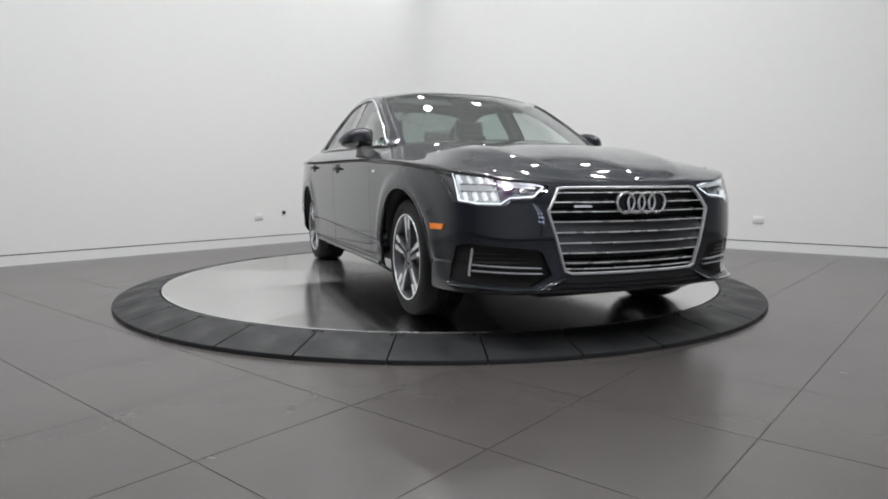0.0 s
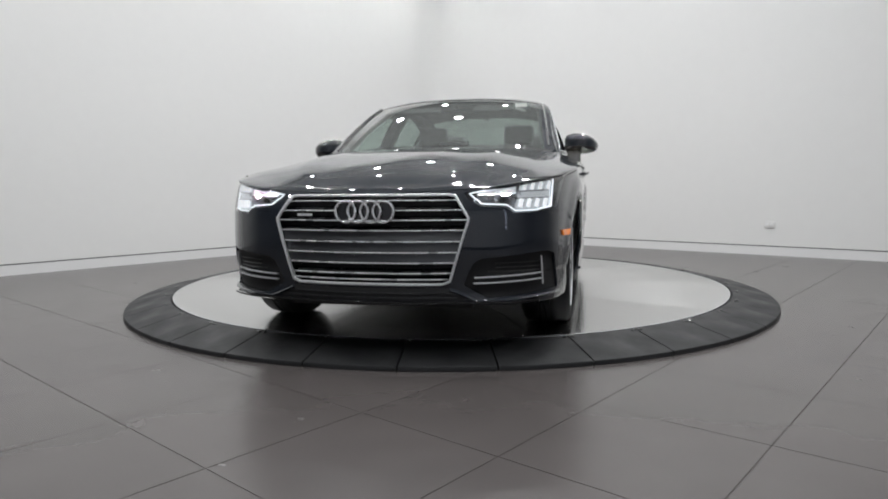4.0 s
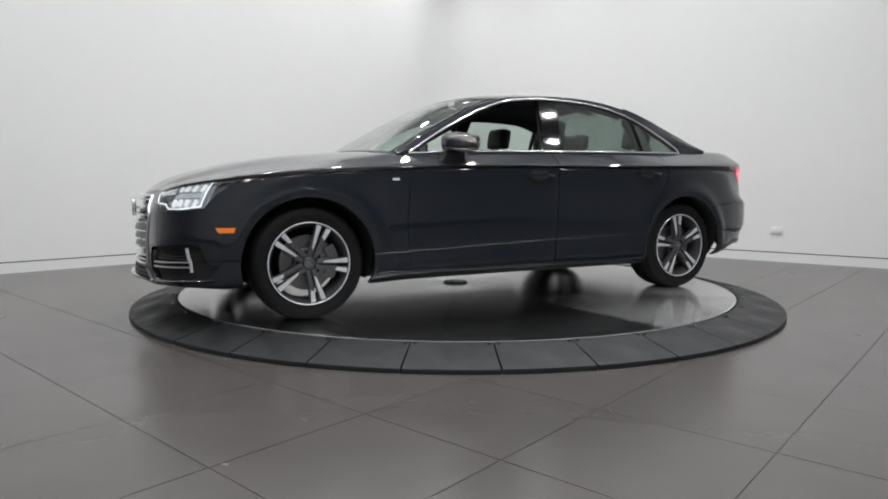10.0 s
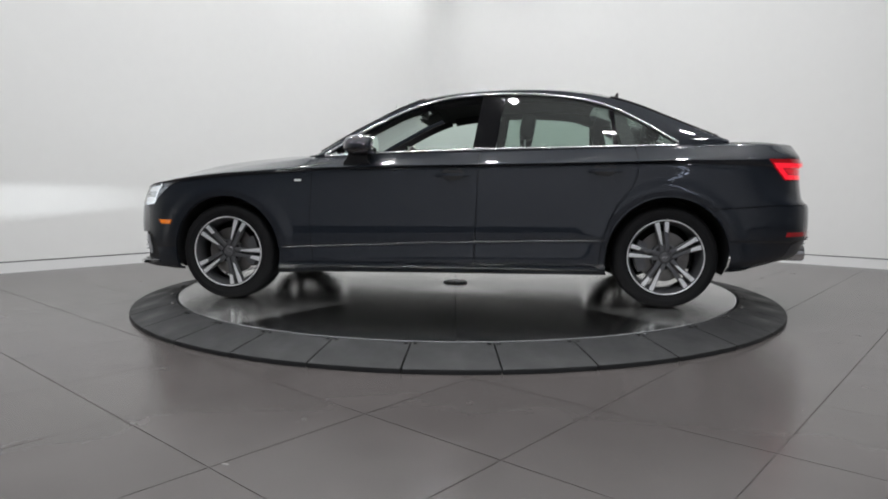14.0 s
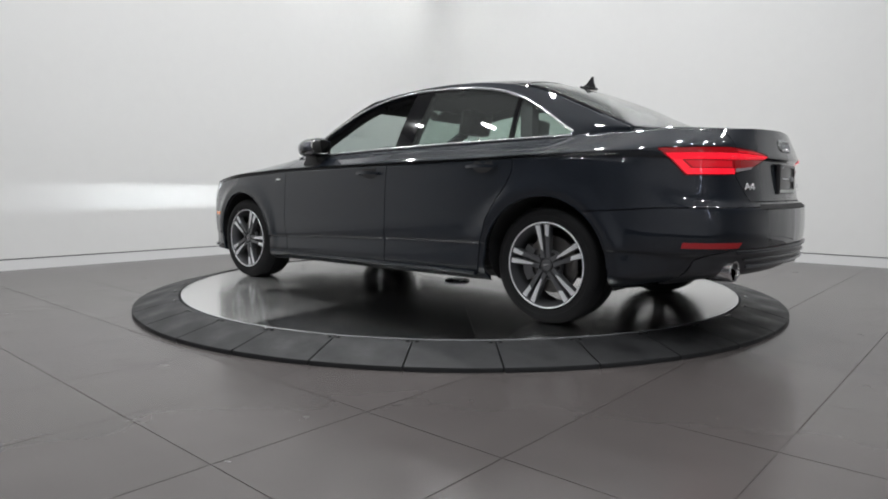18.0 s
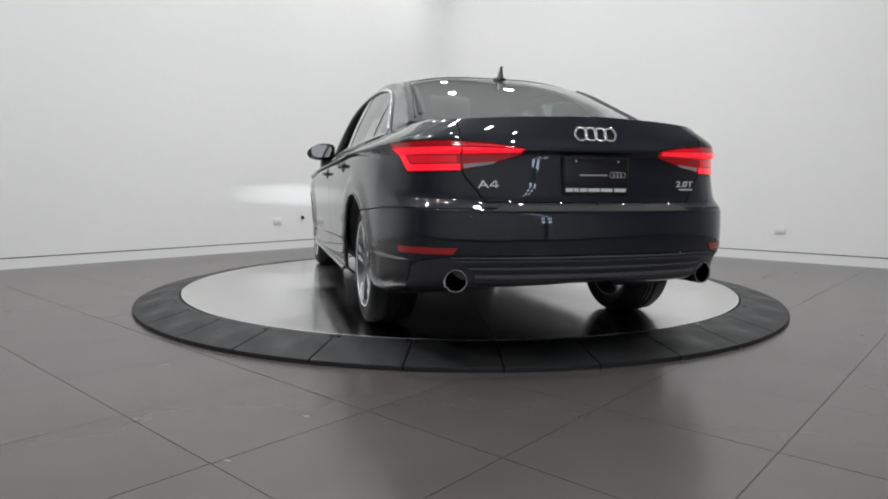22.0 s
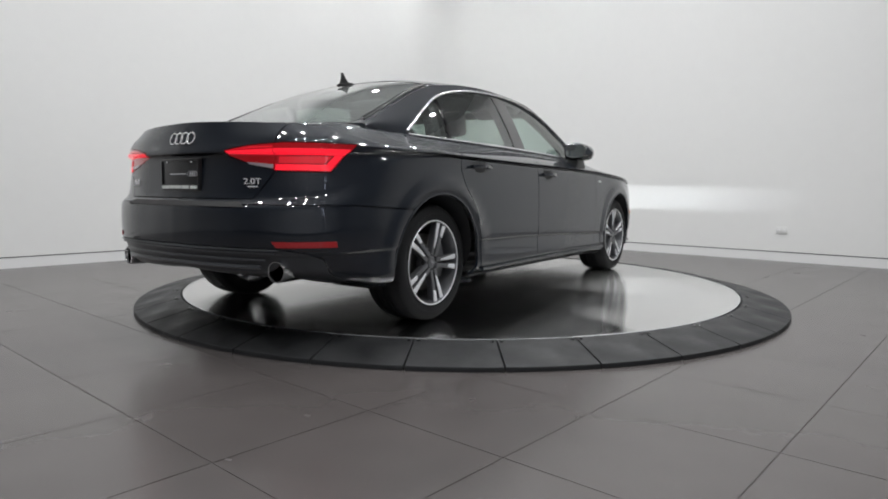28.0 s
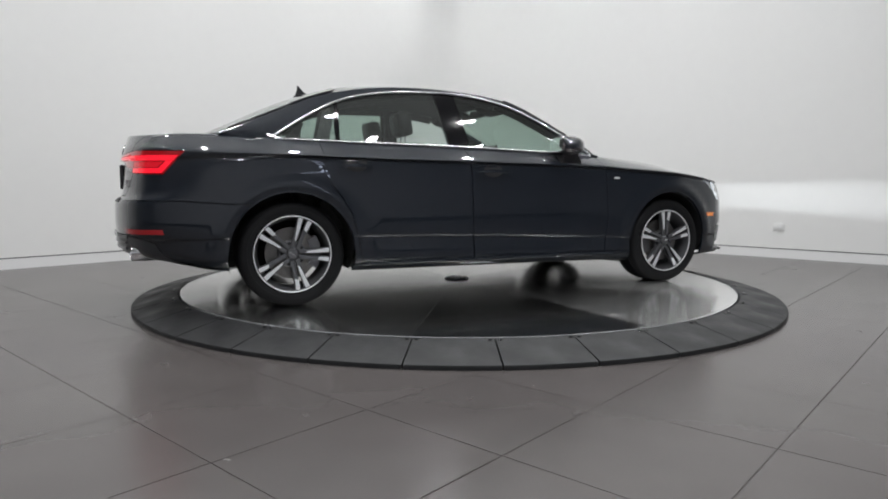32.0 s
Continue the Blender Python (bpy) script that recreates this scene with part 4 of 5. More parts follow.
def sheet(place, outline, thick, steps=6, right=False):
    """A curved plate over a four-cornered outline (low-left, low-right, high-right, high-left) that follows place(u, v, off)."""
    a, b, c, d = [Vector((*p, 0)) for p in outline]
    bm = bmesh.new()
    layers = []
    for off in (0.0, thick):
        layers.append([[bm.verts.new(place(*((a.lerp(b, i / steps)).lerp(d.lerp(c, i / steps), j / 2).to_2d()), off)) for j in range(3)] for i in range(steps + 1)])
    lo, hi = layers
    fs = []
    for i in range(steps):
        for j in range(2):
            fs.append(bm.faces.new((hi[i][j], hi[i + 1][j], hi[i + 1][j + 1], hi[i][j + 1])))
            fs.append(bm.faces.new((lo[i][j], lo[i][j + 1], lo[i + 1][j + 1], lo[i + 1][j])))
        fs.append(bm.faces.new((lo[i][0], lo[i + 1][0], hi[i + 1][0], hi[i][0])))
        fs.append(bm.faces.new((lo[i][2], hi[i][2], hi[i + 1][2], lo[i + 1][2])))
    for j in range(2):
        fs.append(bm.faces.new((lo[0][j], hi[0][j], hi[0][j + 1], lo[0][j + 1])))
        fs.append(bm.faces.new((lo[-1][j], lo[-1][j + 1], hi[-1][j + 1], hi[-1][j])))
    bmesh.ops.recalc_face_normals(bm, faces=fs)
    return flip(bm, right)


def join_in(bm, other):
    me = bpy.data.meshes.new("tmp")
    other.to_mesh(me)
    other.free()
    bm.from_mesh(me)
    bpy.data.meshes.remove(me)
    return bm


# ---- grille
grille = empty("grille", parent=car)
path = []
corners = [(-.365, .305), (.365, .305), (.452, .592), (.385, .696), (-.385, .696), (-.452, .592)]
for (y0, z0), (y1, z1) in zip(corners, corners[1:] + corners[:1]):
    for i in range(10):
        q = .04 + .92 * i / 9
        path.append(on_front(y0 + (y1 - y0) * q, z0 + (z1 - z0) * q, .004))
bm = bmesh.new()
sweep(bm, path, [(-.0056, -.012), (.0056, -.012), (.0056, .002), (.0035, .005), (-.0035, .005), (-.0056, .002)], (1, 0, 0), closed=True)
part("grille_frame", bm, SATIN, grille, "bright satin metal six-sided grille surround", smooth=50)
half_at = lambda z: float(np.interp(z, [.305, .592, .696], [.365, .452, .385])) - .008
bm = bmesh.new()
prev = None
for i in range(25):
    y = -.46 + .92 * i / 24
    col = [bm.verts.new((on_front(min(max(y, -.44), .44), .55, -.07)[0], y, z)) for z in (.30, .70)]
    if prev:
        bm.faces.new((prev[0], col[0], col[1], prev[1]))
    prev = col
part("grille_backing", bm, MATT_BLACK, grille, smooth=40)
SLATS = [.672, .629, .586, .541, .492, .444, .398, .352, .325]
for z in SLATS:
    h = half_at(z)
    bm = bmesh.new()
    pts = [on_front(-h + 2 * h * i / 24, z, -.004) for i in range(25)]
    sweep(bm, pts, [(-.0028, -.020), (.0028, -.020), (.0028, .002), (.0012, .004), (-.0012, .004), (-.0028, .002)], (1, 0, 0))
    part("grille_slat", bm, SLAT_LINE, grille, smooth=50)
for z0, z1 in zip(SLATS[3:6], SLATS[4:7]):
    bm = bmesh.new()
    cols_ = []
    for i in range(25):
        h0, h1 = half_at(z0), half_at(z1)
        k = -1 + 2 * i / 24
        cols_.append([bm.verts.new(on_front(h1 * k, z1 + .004, -.008)), bm.verts.new(on_front(h0 * k, z0 - .004, -.020))])
    for p, q in zip(cols_, cols_[1:]):
        bm.faces.new((p[0], q[0], q[1], p[1]))
    part("grille_blade", bm, SLAT_GREY, grille, "broad grey grille blade", smooth=40)
for z0, z1 in list(zip(SLATS[:3], SLATS[1:4])) + list(zip(SLATS[6:8], SLATS[7:9])):
    bm = bmesh.new()
    cols_ = []
    for i in range(25):
        h0, h1 = half_at(z0), half_at(z1)
        k = -1 + 2 * i / 24
        cols_.append([bm.verts.new(on_front(h1 * k, z1 + .004, -.010)), bm.verts.new(on_front(h1 * k, z1 + (z0 - z1) * .42, -.030))])
    for p, q in zip(cols_, cols_[1:]):
        bm.faces.new((p[0], q[0], q[1], p[1]))
    part("grille_blade", bm, GLOSS_BLACK, grille, smooth=40)
for name, place, r, gap_, tube, z, sgn in (("front_emblem", on_front, .0465, .0580, .0054, .625, .014), ("rear_emblem", on_tail, .0275, .0460, .0040, .957, .005)):
    em = empty(name, parent=car)
    for i in range(4):
        cy = (i - 1.5) * gap_
        x0 = place(0, z, sgn)[0]
        bm = bmesh.new()
        ring = []
        for j in range(32):
            y_, z_ = cy + r * math.cos(TAU * j / 32), z + r * math.sin(TAU * j / 32)
            ring.append((place(y_, z_, sgn)[0] if name == "rear_emblem" else x0 - .03 * y_ * y_, y_, z_))
        sweep(bm, ring, [(tube * 1.2 * math.cos(TAU * q / 8), tube * .9 * math.sin(TAU * q / 8)) for q in range(8)], (1, 0, 0), closed=True)
        part("ring", bm, CHROME, em, smooth=60)
    if name == "front_emblem":
        bm = bmesh.new()
        prism(bm, [(math.copysign(.085, math.cos(TAU * q / 40)) + .052 * math.cos(TAU * q / 40), z + .052 * math.sin(TAU * q / 40)) for q in range(40)], x0 - .016, x0 - .009, "x")
        part("emblem_plate", bm, GLOSS_BLACK, em, "gloss black plate behind the rings", smooth=40)
bm = sheet(lambda y, z, o: on_front(y, z, .006 + o), [(-.335, .606), (-.255, .606), (-.255, .617), (-.335, .617)], .004)
part("grille_badge", bm, SATIN, grille, "small dull metal name bar")

# ---- headlamps, fog surrounds, side markers
for right in (False, True):
    s = -1 if right else 1
    lamp = empty("headlamp", parent=car)
    bm = take(shell, groups["headlamp"], right=right)
    bm.normal_update()
    lens = part("lens", bm, LENS, lamp, "clear headlamp lens", smooth=40)
    lens.visible_shadow = False
    bm = take(shell, groups["headlamp"], right=right)
    bm.normal_update()
    for v in bm.verts:
        v.co.x -= .060
        v.co.y -= s * .012
    part("lamp_housing", bm, plain("lamp_housing_%d" % right, (.42, .43, .45), .22, metal=.8), lamp, smooth=40)
    part("lamp_bezel", rim_walls("headlamp", right, .055), GLOSS_BLACK, lamp, smooth=40)
    hl = lambda y, z, o: on_front(y, z, o)

    def bar(y0, z0, y1, z1, r, name, mat, depth=-.018, label=""):
        bm = bmesh.new()
        pts = [Vector(hl(y0 + (y1 - y0) * i / 8, z0 + (z1 - z0) * i / 8, depth)) for i in range(9)]
        pts = [Vector((p.x, p.y - .006, p.z)) for p in pts]
        sweep(bm, pts, circle_section(r, 6), (0, 0, 1))
        return part(name, flip(bm, right), mat, lamp, label, smooth=60)
    bm = sheet(lambda y, z, o: on_front(y, z, -.034 + o), [(.640, .628), (.785, .632), (.785, .757), (.655, .735)], .003, 8, right)
    part("reflector_panel", bm, LED_SOFT, lamp, "bright lit lamp reflector", smooth=50)
    bm = sheet(lambda y, z, o: on_front(y, z, -.030 + o), [(.475, .689), (.640, .701), (.640, .738), (.482, .706)], .003, 8, right)
    part("reflector_band", bm, LED_SOFT, lamp, "bright lit lamp reflector", smooth=50)
    OUTER = [(.450, .699), (.55, .722), (.67, .750), (.800, .770), (.795, .640), (.735, .626), (.650, .624), (.612, .650), (.508, .655)]
    for (ya, za), (yb, zb) in zip(OUTER, OUTER[1:] + OUTER[:1]):
        bar(ya, za, yb, zb, .0030, "daylight_strip", LED_WHITE, label="lit white light strip")
    for k in range(4):
        y = .668 + .033 * k
        bar(y, .640, y + .006, .672, .0105, "led_unit", LAMP_CORE, -.024, "bright white lit light unit")
        bar(y + .012, .716, y + .018, .738 + .004 * k, .0085, "led_unit", LAMP_CORE, -.024, "bright white lit light unit")
    bar(.655, .677, .785, .680, .003, "lamp_blade", LAMP_BOWL, -.022, "bright metal lamp blade")
    bar(.660, .708, .785, .714, .003, "lamp_blade", LAMP_BOWL, -.022, "bright metal lamp blade")
    for y in (.528, .645):
        bm = bmesh.new()
        c = hl(y, .688, -.045)
        box(bm, c[0] - .02, c[0] + .004, y - .018, y + .018, .672, .706, bevel=.004)
        part("projector", flip(bm, right), LAMP_BOWL, lamp, smooth=40)
    # low-beam unit: a small bright source behind a slot with a level cut-off
    ly, lz, lx = .60, .694, hl(.60, .694, -.042)[0]
    bm = bmesh.new()
    vs_ = [bm.verts.new((lx, s * ly + a_, lz + b_)) for a_, b_ in ((-.014, -.0007), (.014, -.0007), (.014, .0007), (-.014, .0007))]
    bm.faces.new(vs_)
    part("beam_emitter", bm, BEAM, lamp, "lit low-beam source", smooth=0)
    bm = bmesh.new()
    ex0, ex1 = lx - .003, lx + .034
    y0_, y1_ = s * ly - .021, s * ly + .021
    box(bm, ex0 - .003, ex0, y0_, y1_, lz - .0065, lz + .003)
    box(bm, ex0, ex1, y0_, y1_, lz + .0012, lz + .0032)
    box(bm, ex0, ex1, y0_, y1_, lz - .0065, lz - .0036)
    for yy in (y0_, y1_):
        box(bm, ex0, ex1, yy - .0015, yy + .0015, lz - .0065, lz + .003)
    part("beam_shroud", bm, LIGHTLESS_BLACK, lamp, smooth=0)
    bm = sheet(lambda x, z, o: on_side(x, z, -.012 + o), [(1.80, .655), (1.84, .655), (1.825, .72), (1.80, .72)], .003, 3, right)
    part("amber_reflector", bm, AMBER, lamp, "amber corner reflector")

    fog = empty("fog_surround", parent=car)
    bm = take(shell, groups["fog"], right=right)
    for v in bm.verts:
        v.co.x -= .030
    part("vent_surround", rim_walls("fog", right, .035), GLOSS_BLACK, fog, smooth=40)
    # black also paints the shaded bumper hollow between vent and grille
    part("vent", bm, MATT_BLACK, fog, "black vent, its inner end painting the shade of the bumper hollow", smooth=40)
    for pts in ([(.472, .331), (.752, .343)], [(.468, .306), (.752, .316)], [(.752, .418), (.758, .290)]):
        (y0, z0), (y1, z1) = pts
        bm = bmesh.new()
        sweep(bm, [on_front(y0 + (y1 - y0) * i / 8, z0 + (z1 - z0) * i / 8, -.006) for i in range(9)], [(-.0028, -.014), (.0028, -.014), (.0028, .002), (-.0028, .002)], (1, 0, 0))
        part("vent_strip", flip(bm, right), SATIN, fog, "bright metal vent strip", smooth=40)
    for z in (.395, .375, .357):
        bm = bmesh.new()
        y0 = .56 if z > .37 else .53
        sweep(bm, [on_front(y0 + (.745 - y0) * i / 6, z, -.022) for i in range(7)], circle_section(.003, 4), (1, 0, 0))
        part("vent_rib", flip(bm, right), BLACK, fog, smooth=40)
    bm = sheet(lambda x, z, o: on_side(x, z, .0015 + o), [(1.81, .500), (1.885, .500), (1.90, .527), (1.80, .527)], .006, 6, right)
    part("side_marker", bm, AMBER, car, "amber side marker lamp")
    # wing badge
    bm = sheet(lambda x, z, o: on_side(x, z, .001 + o), [(.885, .784), (.928, .784), (.928, .797), (.885, .797)], .003, 3, right)
    part("wing_badge", bm, STICKER, car, "small white and red badge")

# ---- front lip and lower intake
bm = bmesh.new()
pts = [on_front(-.74 + 1.48 * i / 30, .226, .016 + .012 * abs(i / 15 - 1) ** 3) for i in range(31)]
sweep(bm, pts, [(-.006, -.05), (.006, -.05), (.008, .0), (.003, .01), (-.004, .01), (-.008, 0)], (1, 0, 0))
part("front_lip", bm, GLOSS_BLACK, car, "gloss black front lip")
bm = sheet(lambda y, z, o: on_front(y, z, .002 + o), [(-.455, .224), (.455, .224), (.372, .288), (-.372, .288)], .003, 20)
part("lower_intake", bm, MATT_BLACK, car, "black lower air intake")
for z in (.245, .265):
    bm = bmesh.new()
    sweep(bm, [on_front(-.40 + .80 * i / 20, z, .008) for i in range(21)], circle_section(.0035, 5), (1, 0, 0))
    part("intake_rib", bm, BLACK, car, smooth=50)

for right in (False, True):
    bm = bmesh.new()
    pts = [on_front(y, z, .008) for y, z in [(.822 - .30 * i / 14, .246 - .018 * i / 14) for i in range(15)] + [(.500, .2285), (.475, .236), (.45, .246), (.42, .259), (.39, .272), (.368, .281)]]
    sweep(bm, pts, [(-.009, -.012), (.009, -.012), (.007, .004), (.0, .010), (-.007, .004)], (1, 0, 0))
    part("bumper_blade", flip(bm, right), PAINT, car, smooth=50)
# ---- handles, window frames, mirrors
MIRROR = [(.792, .500, .425, 1.050, .975), (.806, .552, .408, 1.072, .955), (.850, .592, .400, 1.082, .945), (.895, .606, .398, 1.080, .945),
          (.940, .594, .402, 1.068, .948), (.978, .560, .410, 1.048, .956), (1.000, .516, .420, 1.026, .970), (1.010, .475, .432, 1.010, .982)]
LOWX = [.765 - i * (.765 + 1.49) / 36 for i in range(37)]
for right in (False, True):
    for which, hx, hz in (("front", -.097, .822), ("rear", -1.027, .848)):
        handle = empty("door_handle", parent=car)
        bm = bmesh.new()
        pts = [Vector(on_side(hx - .105 + .21 * i / 12, hz + .004 * math.sin(math.pi * i / 12), .018 + .016 * math.sin(math.pi * i / 12))) for i in range(13)]
        sweep(bm, pts, [(-.007, -.009), (.007, -.009), (.008, .0), (.006, .010), (-.006, .010), (-.008, 0)], (0, 0, 1), scale=[.75 + .25 * math.sin(math.pi * i / 12) for i in range(13)])
        part("grip", flip(bm, right), PAINT, handle, smooth=50)
        for k in (-1, 1):
            bm = bmesh.new()
            c = on_side(hx + k * .088, hz, 0)
            box(bm, c[0] - .013, c[0] + .013, c[1] - .01, c[1] + .022, hz - .009, hz + .009, bevel=.004)
            part("handle_foot", flip(bm, right), PAINT, handle, smooth=50)
        # shade of the hollow behind the grip, painted as a near-flat black oval
        bm = bmesh.new()
        r0 = [bm.verts.new(on_side(hx + .070 * math.cos(TAU * i / 24), hz + .008 + .042 * math.sin(TAU * i / 24), .0015)) for i in range(24)]
        r1 = [bm.verts.new(on_side(hx + .050 * math.cos(TAU * i / 24), hz + .010 + .027 * math.sin(TAU * i / 24), -.0) ) for i in range(24)]
        mid = bm.verts.new(Vector(on_side(hx, hz + .010, .001)))
        for i in range(24):
            bm.faces.new((r0[i], r1[i], r1[(i + 1) % 24], r0[(i + 1) % 24]))
            bm.faces.new((r1[i], mid, r1[(i + 1) % 24]))
        part("handle_cup_shade", flip(bm, right), MATT_BLACK, handle, "black sheet painting the shade of the handle recess", smooth=50)
    trim = empty("window_trim", parent=car)
    pts = [(x, side_y(x, DLO_TOP(x)) + .008, DLO_TOP(x) + .004) for x in LOWX]
    bm = bmesh.new()
    sweep(bm, pts, [(-.0065, -.006), (.003, -.006), (.006, -.002), (.006, .003), (.002, .006), (-.0065, .006)], (0, .35, 1))
    part("upper_trim", flip(bm, right), CHROME, trim, "bright chrome window surround", smooth=50)
    pts = [(x, belt_y(x) + .012, DLO_LOW(x) - .002) for x in LOWX]
    bm = bmesh.new()
    sweep(bm, pts, [(-.0065, -.006), (.002, -.006), (.006, -.002), (.006, .002), (.002, .006), (-.0065, .006)], (0, .35, 1))
    part("sill_trim", flip(bm, right), CHROME, trim, "bright chrome window sill strip", smooth=50)
    # mirror
    mir = empty("door_mirror", parent=car)
    bm = bmesh.new()
    low = bmesh.new()
    rings, lows = [], []
    for y_, xf, xb, zt, zb in MIRROR:
        cx, cz, hx, hz = (xf + xb) / 2, (zt + zb) / 2, (xf - xb) / 2, (zt - zb) / 2
        spots_ = []
        for j in range(28):
            a = TAU * j / 28
            c_, s_ = math.cos(a), math.sin(a)
            e_ = .85 if c_ > 0 else .45
            spots_.append((cx + hx * math.copysign(abs(c_) ** e_, c_), y_, cz + hz * math.copysign(abs(s_) ** .8, s_)))
        rings.append([bm.verts.new(p) for p in spots_])
        lows.append([low.verts.new((p[0], p[1], p[2] - .0015)) for p in spots_])
    for k in range(len(rings) - 1):
        for j in range(28):
            under = 15 <= j <= 26
            q, tgt = (lows, low) if under else (rings, bm)
            tgt.faces.new((q[k][j], q[k + 1][j], q[k + 1][(j + 1) % 28], q[k][(j + 1) % 28]))
    for q, tgt in ((rings, bm), (lows, low)):
        tgt.faces.new(q[0])
        tgt.faces.new(q[-1])
        for v in [v for v in tgt.verts if not v.link_faces]:
            tgt.verts.remove(v)
        bmesh.ops.recalc_face_normals(tgt, faces=tgt.faces)
    part("housing", flip(bm, right), PAINT, mir, "dark painted mirror housing", smooth=50)
    part("lower_cap", flip(low, right), GLOSS_BLACK, mir, "black lower mirror cap", smooth=50)
    bm = bmesh.new()
    rim_ = [(.900 + .082 * math.copysign(abs(math.cos(TAU * j / 24)) ** .7, math.cos(TAU * j / 24)), 1.014 + .048 * math.copysign(abs(math.sin(TAU * j / 24)) ** .7, math.sin(TAU * j / 24))) for j in range(24)]
    prism(bm, rim_, .394, .408, "x")
    part("mirror_glass", flip(bm, right), plain("mirror_silver_" + str(int(right)), (.9, .9, .9), .02, metal=1.0), mir, "silvered mirror glass", smooth=30)
    bm = bmesh.new()
    prism(bm, [(.580, .958), (.440, .958), (.452, .930), (.440, .908), (.425, .890), (.610, .890), (.605, .910), (.585, .932)], .812, .896, "y", bevel=.008)
    part("mirror_foot", flip(bm, right), BLACK, mir, "black mirror foot", smooth=50)

# ---- tail: lamps, reflectors, exhausts, plate, lettering
for right in (False, True):
    tl = empty("tail_lamp", parent=car)
    for key, name in (("taillamp", "outer_lens"), ("taillamp_inner", "inner_lens")):
        bm = take(shell, groups[key], right=right)
        flange(bm, .0015, .02)
        part(name, bm, RED_DARK, tl, "dark red tail lamp lens", smooth=40)

    def glow(corners_, name="light_bar", mat=RED_GLOW, label="lit red light bar", off=.002, place=on_tail, steps=8):
        bm = sheet(lambda y, z, o: place(y, z, off + o), corners_, .003, steps, right)
        part(name, bm, mat, tl, label, smooth=50)
    glow([(.338, .874), (.575, .868), (.577, .897), (.332, .889)])
    glow([(.582, .868), (.742, .868), (.742, .898), (.582, .898)])
    glow([(.582, .800), (.742, .799), (.742, .826), (.582, .827)])
    glow([(.350, .893), (.575, .902), (.575, .910), (.46, .907)], "light_veil", RED_SOFT, "dim red upper lens band")
    glow([(.595, .832), (.735, .832), (.735, .862), (.595, .862)], "light_veil", RED_SOFT, "dim red lens between the bars")
    glow([(-2.195, .868), (-2.054, .868), (-2.028, .898), (-2.195, .898)], place=on_side, steps=5)
    glow([(-2.205, .799), (-2.117, .799), (-2.092, .826), (-2.205, .826)], place=on_side, steps=5)
    glow([(-2.130, .827), (-2.092, .827), (-2.057, .867), (-2.094, .867)], place=on_side, steps=3)
    glow([(-2.200, .831), (-2.138, .831), (-2.105, .863), (-2.200, .863)], "light_veil", RED_SOFT, "dim red lens between the bars", place=on_side, steps=4)
    glow([(.452, .826), (.569, .808), (.569, .826), (.436, .838)], "reverse_light", plain("clear_grey_lens_%d" % right, (.34, .32, .33), .15, coat=1.0), "unlit clear reversing light")
    bm = sheet(lambda y, z, o: on_tail(y, z, .002 + o), [(.628, .451), (.815, .451), (.815, .478), (.608, .478)], .004, 8, right)
    part("rear_reflector", bm, RED_DIM, car, "red rear reflector strip")
    ex = empty("exhaust_tip", parent=car)
    s = -1 if right else 1
    x0 = on_tail(.604, .338, 0)[0]
    bm = bmesh.new()
    lathe(bm, [(.042, .16), (.042, -.014), (.0445, -.019), (.0485, -.019), (.0510, -.012), (.053, .16)], 32)
    bmesh.ops.transform(bm, matrix=Matrix.Translation((x0 - .010, s * .604, .338)) @ Matrix.Rotation(radians(-90 - 8 * s), 4, "Z"), verts=bm.verts)
    part("pipe", bm, STEEL_PIPE, ex, "polished round exhaust tip", smooth=50)
    # a pure black disc paints the shade inside the pipe
    bm = bmesh.new()
    lathe(bm, [(.0, -.004), (.0422, -.004)], 32)
    bmesh.ops.transform(bm, matrix=Matrix.Translation((x0 - .010, s * .604, .338)) @ Matrix.Rotation(radians(-90 - 8 * s), 4, "Z"), verts=bm.verts)
    part("pipe_bore_shade", bm, LIGHTLESS_BLACK, ex, smooth=0)
for z, t_, w_ in ((.437, .004, .63), (.424, .0035, .62), (.392, .006, .56), (.358, .011, .53)):
    bm = bmesh.new()
    sweep(bm, [on_tail(-w_ + 2 * w_ * i / 20, z, .004) for i in range(21)], [(-t_, -.006), (t_, -.006), (t_ * .6, .007), (-t_ * .6, .007)], (-1, 0, 0))
    part("valance_rib", bm, plain("rib_grey_%d" % int(z * 1000), (.085, .088, .096), .3, coat=.5), car, "satin grey valance rib", smooth=40)
# the shade under the boot lid's ledge, laid on as a black sheet
bm = sheet(lambda y, z, o: on_tail(y, z, .002 + o), [(-.47, .632), (.47, .632), (.42, .656), (-.42, .656)], .003, 20)
part("bumper_slot_shade", bm, MATT_BLACK, car, "black sheet painting the shaded recess below the boot lid")
plate_t = empty("rear_plate", parent=car)
px = on_tail(.15, .78, .012)[0]
bm = bmesh.new()
box(bm, px - .004, px + .012, -.156, .156, .704, .859, bevel=.004)
part("plate_board", bm, PLATE_BLACK, plate_t, "black dealer plate without number")
for y0, y1, z0, z1 in ((-.152, .152, .846, .856), (-.152, .152, .707, .733), (-.152, -.143, .733, .846), (.143, .152, .733, .846)):
    bm = bmesh.new()
    box(bm, px - .009, px - .003, y0, y1, z0, z1, bevel=.0015)
    part("plate_frame", bm, PLATE_BLACK, plate_t)


def bars(parent, rows, x, mat, name="lettering"):
    """Unreadable writing as plain bars: (y from, y to, z from, z to)."""
    for y0, y1, z0, z1 in rows:
        bm = bmesh.new()
        box(bm, x - .0012, x + .001, y0, y1, z0, z1)
        part(name, bm, mat, parent, smooth=0)


